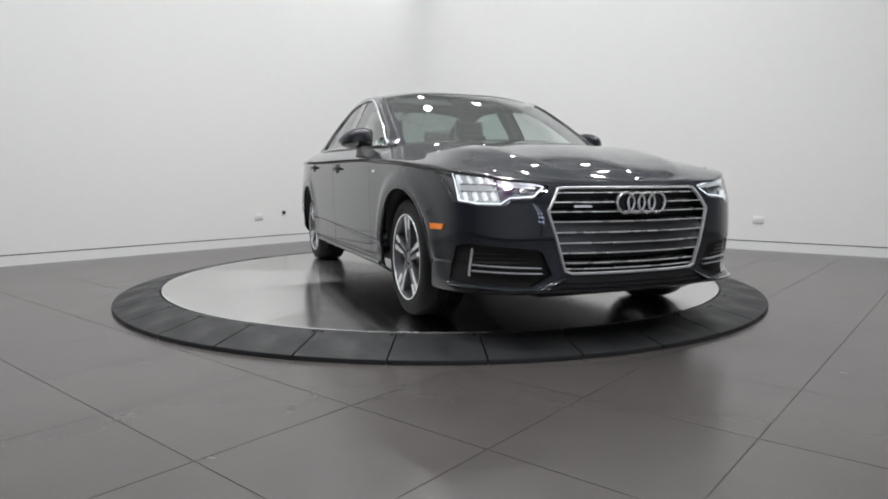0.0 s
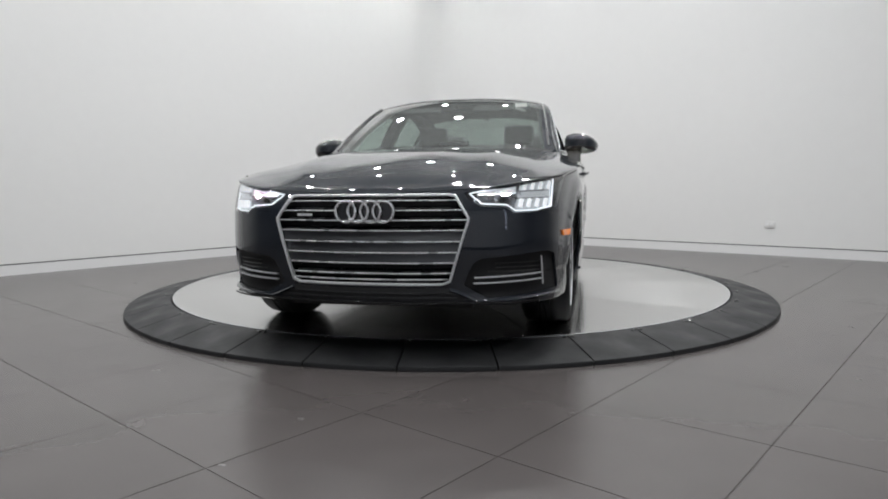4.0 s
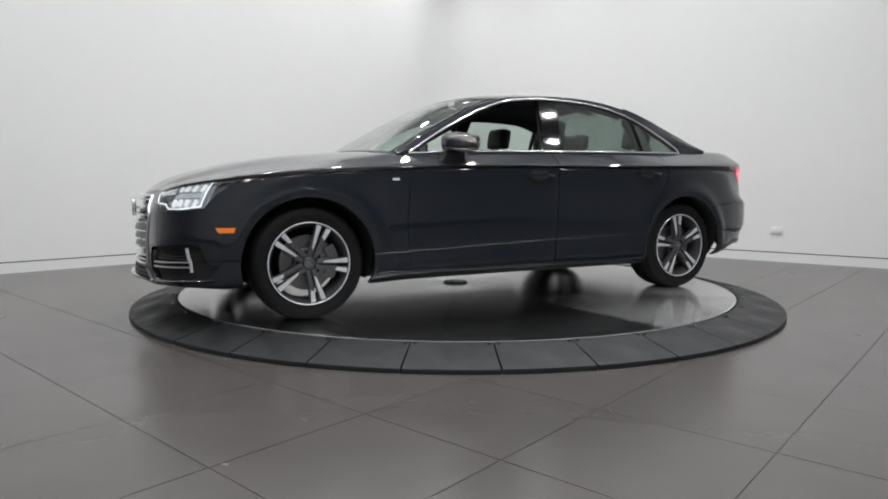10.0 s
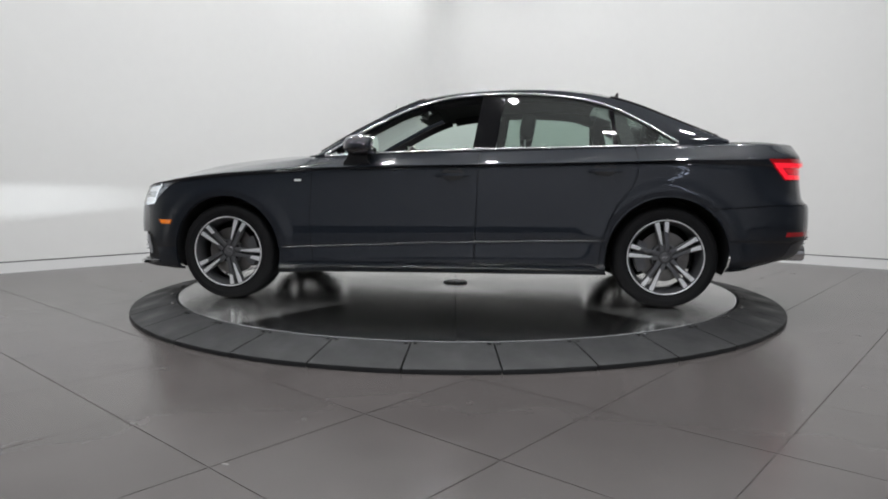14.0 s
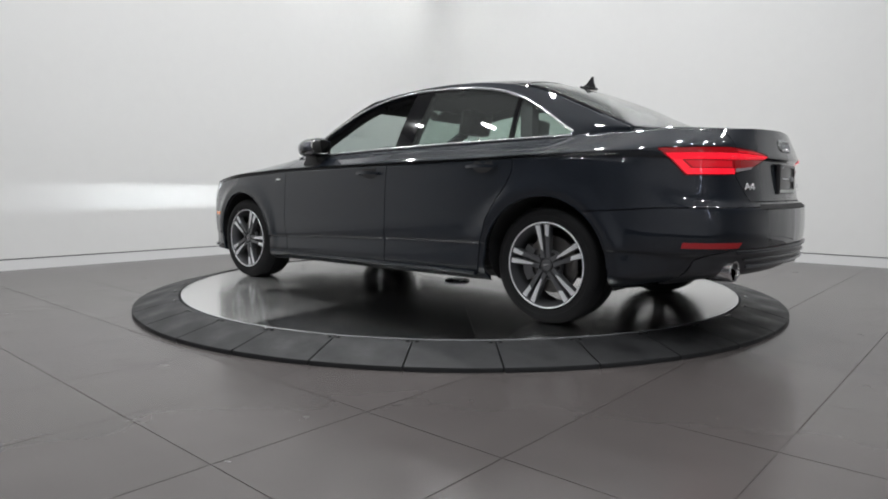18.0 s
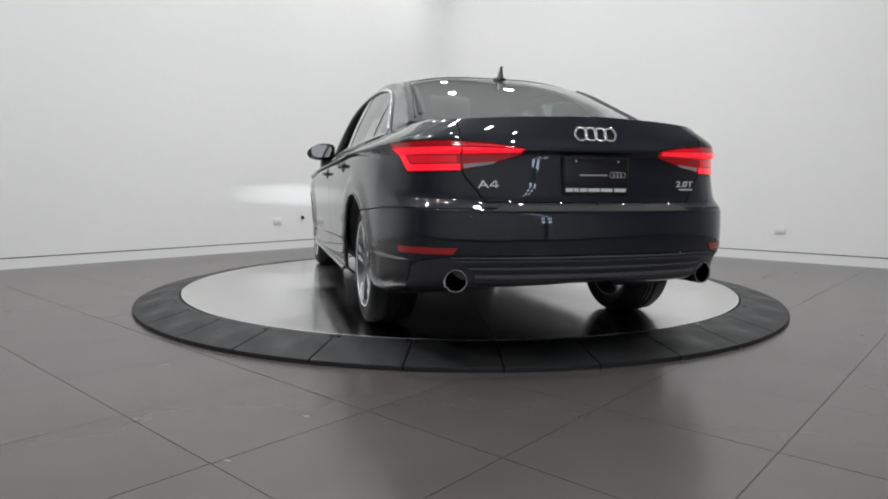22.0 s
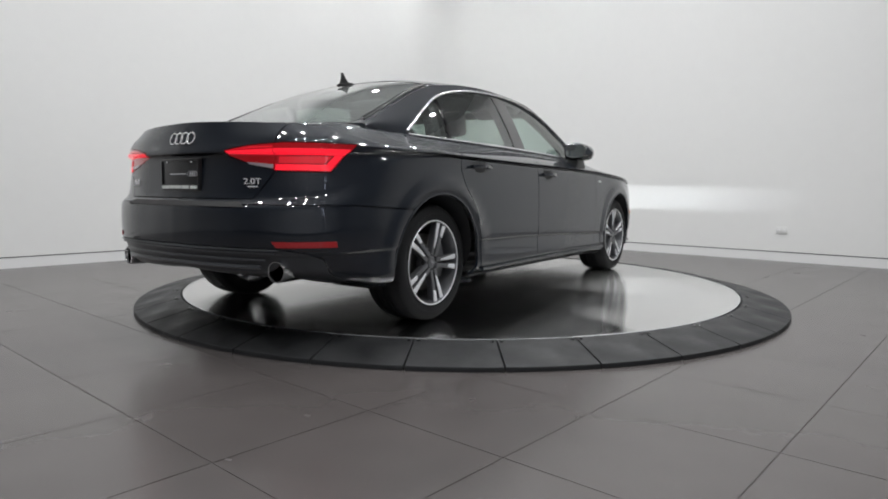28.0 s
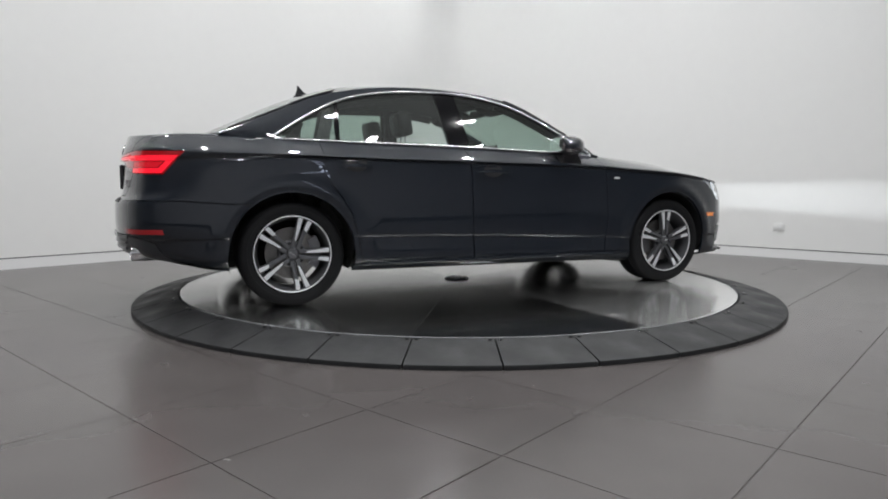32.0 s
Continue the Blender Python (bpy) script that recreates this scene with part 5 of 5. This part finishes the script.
bars(plate_t, [(.085, .108, .713, .728), (.112, .146, .713, .728), (.045, .080, .713, .728), (-.015, .040, .713, .728), (-.075, -.020, .713, .728), (-.140, -.085, .713, .728)], px - .0095, STICKER)
bars(plate_t, [(-.05, .08, .7815, .7865), (-.09, .09, .849, .853)], px - .0055, LETTER)
for i in range(4):
    bm = bmesh.new()
    sweep(bm, [(px - .006, -.075 - .017 * i + .012 * math.cos(TAU * j / 20), .785 + .012 * math.sin(TAU * j / 20)) for j in range(20)], circle_section(.0014, 5), (1, 0, 0), closed=True)
    part("plate_ring", bm, LETTER, plate_t, smooth=60)
for y in (-.10, .10):
    bm = bmesh.new()
    lathe(bm, [(.0, -.002), (.005, -.002), (.006, .002)], 10)
    bmesh.ops.transform(bm, matrix=Matrix.Translation((px - .007, y, .842)) @ Matrix.Rotation(radians(-90), 4, "Z"), verts=bm.verts)
    part("plate_screw", bm, CHROME, plate_t, smooth=40)
badge = empty("model_badge", parent=car)
for pts in ([(.510, .727), (.493, .757)], [(.493, .757), (.472, .727)], [(.500, .738), (.480, .738)], [(.443, .757), (.466, .736)], [(.466, .736), (.430, .736)], [(.440, .757), (.440, .727)]):
    (y0, z0), (y1, z1) = pts
    bm = bmesh.new()
    sweep(bm, [on_tail(y0, z0, .003), on_tail(y1, z1, .003)], [(-.0028, -.002), (.0028, -.002), (.0028, .002), (-.0028, .002)], (1, 0, 0))
    part("badge_stroke", bm, BADGE, badge, smooth=0)


def letters(name, words, size, m, mat, parent, depth=.0015):
    cu = bpy.data.curves.new(name, "FONT")
    cu.body, cu.size, cu.extrude, cu.align_x, cu.align_y = words, size, depth, "CENTER", "CENTER"
    ob = new(name, cu)
    me = bpy.data.meshes.new_from_object(ob.evaluated_get(bpy.context.evaluated_depsgraph_get()))
    bpy.data.objects.remove(ob)
    me.materials.clear()
    me.materials.append(mat)
    ob = new(name, me)
    ob.matrix_basis = m
    ob.parent = parent
    return ob


eng = empty("engine_badge", parent=car)
ex_ = on_tail(-.455, .745, .003)[0]
letters("lettering", "2.0T", .038, Matrix.Translation((ex_, -.475, .748)) @ pose(0, 0, 0, 90, 0, -90 + 10) @ Matrix.Diagonal((1.5, 1, 1, 1)), BADGE, eng)
bars(eng, [(-.515, -.445, .722, .728)], ex_ - .002, BADGE)

# ---- roof aerial, cowl, wipers
bm = bmesh.new()
out = [(-1.135, 1.380), (-1.172, 1.400), (-1.198, 1.428), (-1.206, 1.442), (-1.218, 1.442), (-1.220, 1.412), (-1.240, 1.356)]
prism(bm, out, -.006, .006, "y", bevel=.002)
box(bm, -.055, .055, -.022, .022, -.010, .009, bevel=.007, m=Matrix.Translation((-1.188, 0, 1.372)) @ Matrix.Rotation(radians(-10), 4, 'Y'))
part("roof_aerial", bm, BLACK, car, "black fin aerial", smooth=50)
bm = bmesh.new()
prev = None
for i in range(25):
    y = -.73 + 1.46 * i / 24
    xw = .83 + (1.0 - .83) * (1 - (y / .742) ** 2)
    zb_ = .953 + (.982 - .953) * (1 - abs(y / .742) ** 2.4)
    row = [bm.verts.new((xw - .01, y, zb_ + .004)), bm.verts.new((xw + .035, y, zb_ - .004)), bm.verts.new((xw + .06, y, zb_ - .03))]
    if prev:
        for j in range(2):
            bm.faces.new((prev[j], prev[j + 1], row[j + 1], row[j]))
    prev = row
bmesh.ops.recalc_face_normals(bm, faces=bm.faces)
part("cowl", bm, MATT_BLACK, car, "black windscreen cowl", smooth=50)
for y0, y1 in ((.55, -.08), (-.02, -.60)):
    bm = bmesh.new()
    pts = []
    for i in range(13):
        y = y0 + (y1 - y0) * i / 12
        xw =   .83 + .17 * (1 - (y / .742) ** 2)
        pts.append((xw - .02, y, 1.0 - .028 * (y / .742) ** 2 - .020))
    sweep(bm, pts, [(-.007, -.008), (.007, -.008), (.004, .01), (-.004, .01)], (0, 0, 1))
    part("wiper", bm, BLACK, car, "black wiper arm", smooth=50)

# ---- black strips added along windscreen and rear window, to darken the pillars' bright edges
for right in (False, True):
    for a_, b_, nm in ((1, 23, "windscreen_dark_strip"), (50, 71, "rear_window_dark_strip")):
        bm = bmesh.new()
        sweep(bm, [(rail[i][0] + .004, rail[i][1] * .955, rail[i][2] + .006 + .13 * (spine[i][2] - rail[i][2])) for i in range(a_, b_)], circle_section(.007, 6), (0, 1, 0))
        part(nm, flip(bm, right), BLACK, car, "added black strip that darkens the pillar edge beside the glass", smooth=60)

# ---- side skirts
for right in (False, True):
    bm = bmesh.new()
    sweep(bm, [(x, on_side(x, .268)[1] + .002, .246) for x in [1.02 - 2.0 * i / 24 for i in range(25)]], [(-.014, -.010), (.004, -.012), (.010, -.006), (.010, .004), (.004, .009), (-.014, .010)], (0, 0, 1))
    part("side_skirt", flip(bm, right), PAINT, car, smooth=50)

# ---- wheel wells and underside
for wx in (1.41, -1.41):
    for right in (False, True):
        bm = bmesh.new()
        prev = None
        for i in range(25):
            a = radians(-18 + 216 * i / 24)
            row = [bm.verts.new((wx + .376 * math.cos(a), y, .322 + .376 * math.sin(a))) for y in (.885 - .11 * abs(i / 12 - 1) ** 5, .45)]
            if prev:
                bm.faces.new((prev[0], row[0], row[1], prev[1]))
            prev = row
        ring = [bm.verts.new((wx + .376 * math.cos(radians(-18 + 216 * i / 24)), .45, .322 + .376 * math.sin(radians(-18 + 216 * i / 24)))) for i in range(25)]
        bm.faces.new(ring)
        part("wheel_arch_liner", flip(bm, right), MATT_BLACK, car, smooth=40)
        bm = bmesh.new()
        pts = [(wx + .373 * math.cos(radians(2 + 176 * i / 40)), 0, .322 + .373 * math.sin(radians(2 + 176 * i / 40))) for i in range(41)]
        pts = [(x, (on_side(wx + (x - wx) * 1.03, .322 + (z - .322) * 1.03)[1]) - .004, z) for x, _, z in pts]
        sweep(bm, pts, [(-.006, -.006), (.006, -.006), (.004, .006), (-.006, .006)], (0, 1, 0))
        part("arch_lip", flip(bm, right), PAINT, car, smooth=50)
bm = bmesh.new()
box(bm, -1.05, 1.05, -.72, .72, .205, .27, bevel=.02)
box(bm, -2.20, -1.0, -.45, .45, .29, .36, bevel=.03)
box(bm, 1.0, 2.10, -.45, .45, .175, .30, bevel=.02)
part("underbody", bm, MATT_BLACK, car, smooth=40)
for x0, x1, z0 in ((-2.05, -1.78, .34), (1.76, 2.05, .20)):
    bm = bmesh.new()
    box(bm, x0, x1, -.62, .62, z0, .60, bevel=.03)
    part("crash_beam", bm, MATT_BLACK, car, smooth=40)
for x, y0, y1 in ((1.41, -.62, .62), (-1.41, -.62, .62)):
    bm = bmesh.new()
    sweep(bm, [(x - .05, y0, .27), (x - .05, 0, .24), (x - .05, y1, .27)], circle_section(.03, 8), (1, 0, 0))
    part("axle_arm", bm, MATT_BLACK, car, smooth=50)

# ---- cabin
def seat(x, y, rear=False):
    st = empty("seat", parent=car)
    w_ = .25 if not rear else .60
    bm = bmesh.new()
    box(bm, x - .25, x + .25, y - w_, y + w_, .36, .52, bevel=.05)
    part("seat_cushion", bm, LEATHER, st, smooth=60)
    bm = bmesh.new()
    box(bm, -.07, .07, y - w_ * .96, y + w_ * .96, 0, .56, bevel=.05)
    bmesh.ops.transform(bm, matrix=Matrix.Translation((x - .24, 0, .48)) @ Matrix.Rotation(radians(-17), 4, "Y"), verts=bm.verts)
    part("seat_back", bm, LEATHER, st, smooth=60)
    for cy in ([y] if not rear else [y - .38, y + .38]):
        bm = bmesh.new()
        box(bm, -.05, .05, -.125, .125, 0, .17, bevel=.04)
        bmesh.ops.transform(bm, matrix=Matrix.Translation((x - .425 + (.03 if rear else 0), cy, 1.075 if not rear else 1.06)) @ Matrix.Rotation(radians(-10), 4, "Y"), verts=bm.verts)
        part("headrest", bm, LEATHER, st, smooth=60)
        for k in (-.05, .05):
            bm = bmesh.new()
            sweep(bm, [(x - .42, cy + k, .98), (x - .425, cy + k, 1.12)], circle_section(.006, 6), (1, 0, 0))
            part("headrest_post", bm, SATIN, st, smooth=60)
    return st


seat(-.12, .37)
seat(-.12, -.37)
seat(-.98, 0, True)
bm = bmesh.new()
prism(bm, [(.30, .62), (.34, .86), (.42, .95), (.70, .945), (.90, .935), (.95, .60)], -.70, .70, "y", bevel=.02)
part("dashboard", bm, DASH, car, smooth=50)
bm = bmesh.new()
box(bm, .30, .36, .22, .52, .93, 1.0, bevel=.02)
part("instrument_hood", bm, DASH, car, smooth=50)
bm = bmesh.new()
box(bm, .33, .345, -.11, .11, .95, 1.06, bevel=.005)
part("centre_screen", bm, GLOSS_BLACK, car, smooth=50)
sw = empty("steering_wheel", parent=car)
tilt = Matrix.Translation((.18, .37, .86)) @ Matrix.Rotation(radians(24), 4, "Y")
bm = bmesh.new()
sweep(bm, [(0, .18 * math.cos(TAU * i / 32), .18 * math.sin(TAU * i / 32)) for i in range(32)], circle_section(.016, 8), (1, 0, 0), closed=True)
bmesh.ops.transform(bm, matrix=tilt, verts=bm.verts)
part("wheel_rim", bm, LEATHER, sw, smooth=60)
bm = bmesh.new()
box(bm, -.02, .03, -.07, .07, -.05, .05, bevel=.015, m=tilt)
for a in (0, 180, 270):
    box(bm, -.008, .008, .05, .17, -.016, .016, bevel=.004, m=tilt @ Matrix.Rotation(radians(a), 4, "X"))
part("wheel_boss", bm, DASH, sw, smooth=60)
inner = take(roof, rg["roof"], both=True)
inner.normal_update()
for v in inner.verts:
    v.co.z -= .032
    v.co.y *= .985
bmesh.ops.reverse_faces(inner, faces=inner.faces)
part("headliner", inner, TRIM_GREY, car, "dark fabric headliner", smooth=60)
bm = bmesh.new()
box(bm, .20, .23, -.12, .12, 1.275, 1.335, bevel=.012)
sweep(bm, [(.22, 0, 1.31), (.28, 0, 1.325)], circle_section(.010, 6), (0, 1, 0))
part("rear_view_mirror", bm, BLACK, car, smooth=50)
bm = bmesh.new()
box(bm, -1.86, -1.42, -.60, .60, .985, 1.0, bevel=.005)
part("parcel_shelf", bm, DASH, car, smooth=50)
bm = bmesh.new()
box(bm, -1.05, .60, -.12, .12, .30, .60, bevel=.03)
part("centre_console", bm, DASH, car, smooth=50)
for right in (False, True):
    for x0, x1 in ((.80, -.24), (-.28, -1.20)):
        bm = bmesh.new()
        n_ = 12
        prev = None
        for i in range(n_ + 1):
            x = x0 + (x1 - x0) * i / n_
            row = [bm.verts.new((x, belt_y(x) - d_, z)) for d_, z in ((.012, belt_z(x) + .006), (.05, belt_z(x) - .004), (.075, .85), (.10, .72), (.07, .45))]
            if prev:
                for j in range(4):
                    bm.faces.new((prev[j], row[j], row[j + 1], prev[j + 1]))
            prev = row
        part("door_trim", flip(bm, right), DASH, car, smooth=50)
    # inner posts
    for p0, p1, wd in (((-.275, 0, .96), (-.345, 0, 1.35), .055), ((-1.20, 0, .99), (-1.12, 0, 1.26), .05)):
        bm = bmesh.new()
        pts = [(p0[0] + (p1[0] - p0[0]) * i / 6, side_y(p0[0] + (p1[0] - p0[0]) * i / 6, p0[2] + (p1[2] - p0[2]) * i / 6) - .045, p0[2] + (p1[2] - p0[2]) * i / 6) for i in range(7)]
        sweep(bm, pts, [(-wd, -.03), (wd, -.03), (wd * .8, .02), (-wd * .8, .02)], (0, 1, 0))
        part("inner_post", flip(bm, right), DASH, car, smooth=50)
bm = bmesh.new()
box(bm, .33, .335, .44, .52, 1.29, 1.315)
part("screen_sticker", bm, STICKER, car, "small white windscreen sticker", smooth=0)

# ---- inner linings of the pillars and roof rails, sun visors
for right in (False, True):
    for a_, b_, nm, wd in ((3, 24, "pillar_lining", .026), (24, 50, "roof_rail_lining", .034), (50, 68, "pillar_lining", .045)):
        bm = bmesh.new()
        sweep(bm, [(rail[i][0] - .015, rail[i][1] * .96 - .022, rail[i][2] - .032) for i in range(a_, b_)], [(-wd, -.022), (wd, -.022), (wd * .8, .02), (-wd * .8, .02)], (0, 1, .5))
        part(nm, flip(bm, right), TRIM_DARK, car, smooth=50)
    bm = bmesh.new()
    box(bm, -.075, .075, .12, .54, -.009, .009, bevel=.006, m=Matrix.Translation((.20, 0, 1.305)) @ Matrix.Rotation(radians(22), 4, "Y"))
    part("sun_visor", flip(bm, right), TRIM_GREY, car, smooth=50)
# ---- brake callipers
for wx, wy in ((1.41, .74), (-1.41, .73)):
    for right in (False, True):
        bm = bmesh.new()
        a0, a1 = (-35, 35) if wx < 0 else (145, 215)
        ring = [(wx + .150 * math.cos(radians(a0 + (a1 - a0) * i / 10)), wy + .035, TYRE_R + .150 * math.sin(radians(a0 + (a1 - a0) * i / 10))) for i in range(11)]
        sweep(bm, ring, [(-.03, -.035), (.03, -.035), (.03, .03), (-.03, .03)], (0, 1, 0))
        part("brake_calliper", flip(bm, right), plain("calliper_grey_%d_%d" % (int(wx), right), (.20, .20, .21), .45, metal=.6), car, smooth=40)
# ---------------------------------------------------------------- ceiling lamps
LAMPS = []          # a square grid laid along the two white walls
for i in range(-6, 7):
    for j in range(-6, 7):
        x, y = -.1 + 1.6 * (.79 * i + .67 * j), 2.1 + 1.6 * (-.61 * i + .74 * j)
        if (math.hypot(x, y + 1.2) < 5.0 or y > 3.2) and all((Vector((x, y, 0)) - CORNER).cross((e - CORNER).normalized()).z * s > .7 for e, s in ((west_end, -1), (east_end, 1))):
            LAMPS.append((x, y))
bm = bmesh.new()
lathe(bm, [(.0, -.012), (.070, -.012), (.076, -.008)], 24, axis="z")
glow_mesh = bpy.data.meshes.new("diffuser")
bm.to_mesh(glow_mesh)
bm.free()
glow_mesh.materials.append(LIGHT_DISC)
bm = bmesh.new()
lathe(bm, [(.076, .0), (.076, -.014), (.080, -.018), (.094, -.016), (.098, .0)], 24, axis="z")
bezel_mesh = bpy.data.meshes.new("bezel")
bm.to_mesh(bezel_mesh)
bm.free()
bezel_mesh.materials.append(SOCKET)
for x, y in LAMPS:
    d = tagged(empty("downlight", pose(x, y, CEILING)), "small round recessed ceiling downlight, lit", "ceiling light", group="ceiling downlights")
    for n, me in (("diffuser", glow_mesh), ("bezel", bezel_mesh)):
        o = new(n, me)
        o.parent = d
    area_lamp("downlight_lamp", x, y, CEILING - .03, .15, 17.2, spread=152)

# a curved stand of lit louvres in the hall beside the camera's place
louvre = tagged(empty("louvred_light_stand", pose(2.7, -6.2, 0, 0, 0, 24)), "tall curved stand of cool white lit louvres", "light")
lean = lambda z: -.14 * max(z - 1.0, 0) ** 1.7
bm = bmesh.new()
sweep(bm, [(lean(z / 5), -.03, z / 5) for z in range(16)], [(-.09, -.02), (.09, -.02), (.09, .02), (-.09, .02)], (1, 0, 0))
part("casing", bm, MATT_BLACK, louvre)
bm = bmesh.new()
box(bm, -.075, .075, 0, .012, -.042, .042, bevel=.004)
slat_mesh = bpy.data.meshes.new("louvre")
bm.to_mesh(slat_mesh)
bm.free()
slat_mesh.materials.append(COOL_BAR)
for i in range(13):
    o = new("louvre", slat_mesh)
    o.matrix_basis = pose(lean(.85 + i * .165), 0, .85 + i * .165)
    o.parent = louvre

# ---------------------------------------------------------------- wall fittings
def on_wall(end, along, z, s, ob):
    d = (end - CORNER).normalized()
    p = CORNER + d * along
    inward = Vector((d.y * s, -d.x * s, 0))
    ob.matrix_basis = Matrix.Translation((p.x, p.y, z)) @ inward.to_track_quat("Y", "Z").to_matrix().to_4x4()


for end, s, x, y, z in ((west_end, -1, -2.32, 3.16, .365), (east_end, 1, 3.654, 2.316, .352)):
    so = tagged(empty("wall_socket"), "white plastic double wall socket", "socket")
    bm = bmesh.new()
    box(bm, -.060, .060, 0, .010, -.037, .037, bevel=.004)
    part("cover", bm, SOCKET, so)
    for k in (-1, 1):
        bm = bmesh.new()
        box(bm, k * .027 - .017, k * .027 + .017, .009, .0125, -.014, .014, bevel=.003)
        part("outlet", bm, SKIRT, so)
    on_wall(end, (Vector((x, y, 0)) - CORNER).length, z, s, so)
peg = tagged(empty("wall_peg"), "small black peg on the white wall", "hook")
bm = bmesh.new()
lathe(bm, [(.0, .03), (.022, .026), (.024, .012), (.012, 0)], 16)
part("knob", bm, MATT_BLACK, peg)
on_wall(west_end, (Vector((-2.07, 3.434, 0)) - CORNER).length, .406, -1, peg)

# ---------------------------------------------------------------- floor tiles
ux, uy = Vector((math.cos(radians(TILE_TURN)), math.sin(radians(TILE_TURN)), 0)), Vector((-math.sin(radians(TILE_TURN)), math.cos(radians(TILE_TURN)), 0))
bm = bmesh.new()
g = TILE_SIDE / 2 - .0019
box(bm, -g, g, -g, g, -.012, 0, bevel=0)
tile_me = bpy.data.meshes.new("tile")
bm.to_mesh(tile_me)
bm.free()
tile_me.materials.append(TILE)


def in_room(p, pad=.5):
    for end, s in ((west_end, -1), (east_end, 1)):
        d = (end - CORNER).normalized()
        if ((p - CORNER).x * d.y - (p - CORNER).y * d.x) * s < -pad:
            return False
    return True


spots = []
for i in range(-30, 31):
    for j in range(-30, 31):
        p = TILE_ORIGIN + ux * ((i + .5) * TILE_SIDE) + uy * ((j + .5) * TILE_SIDE)
        if in_room(p) and p.y > -12 and p.length > 1.55:
            spots.append(p)
spots.sort(key=lambda p: (p - Vector((0, -2.0, 0))).length)
for p in spots[:300]:
    t = new("tile", tile_me)
    t.matrix_basis = Matrix.Translation(p) @ pose(0, 0, 0, 0, 0, TILE_TURN)
    t.parent = floor
bm = bmesh.new()
for p in spots[300:]:
    box(bm, -g, g, -g, g, -.012, 0, m=Matrix.Translation(p) @ pose(0, 0, 0, 0, 0, TILE_TURN))
tagged(part("tile_field", bm, TILE, floor, smooth=0), kind="stuff")

# ---------------------------------------------------------------- what moves
def motions():
    start, rate = -68.84, -8.358
    times = [i for i in range(33)]
    walk(disc, [(t, pose(0, 0, 0, 0, 0, start + rate * t)) for t in times])
    walk(car, [(t, pose(0, 0, 0, 0, 0, start + rate * t) @ pose(.012, .114, DECK)) for t in times])


motions()
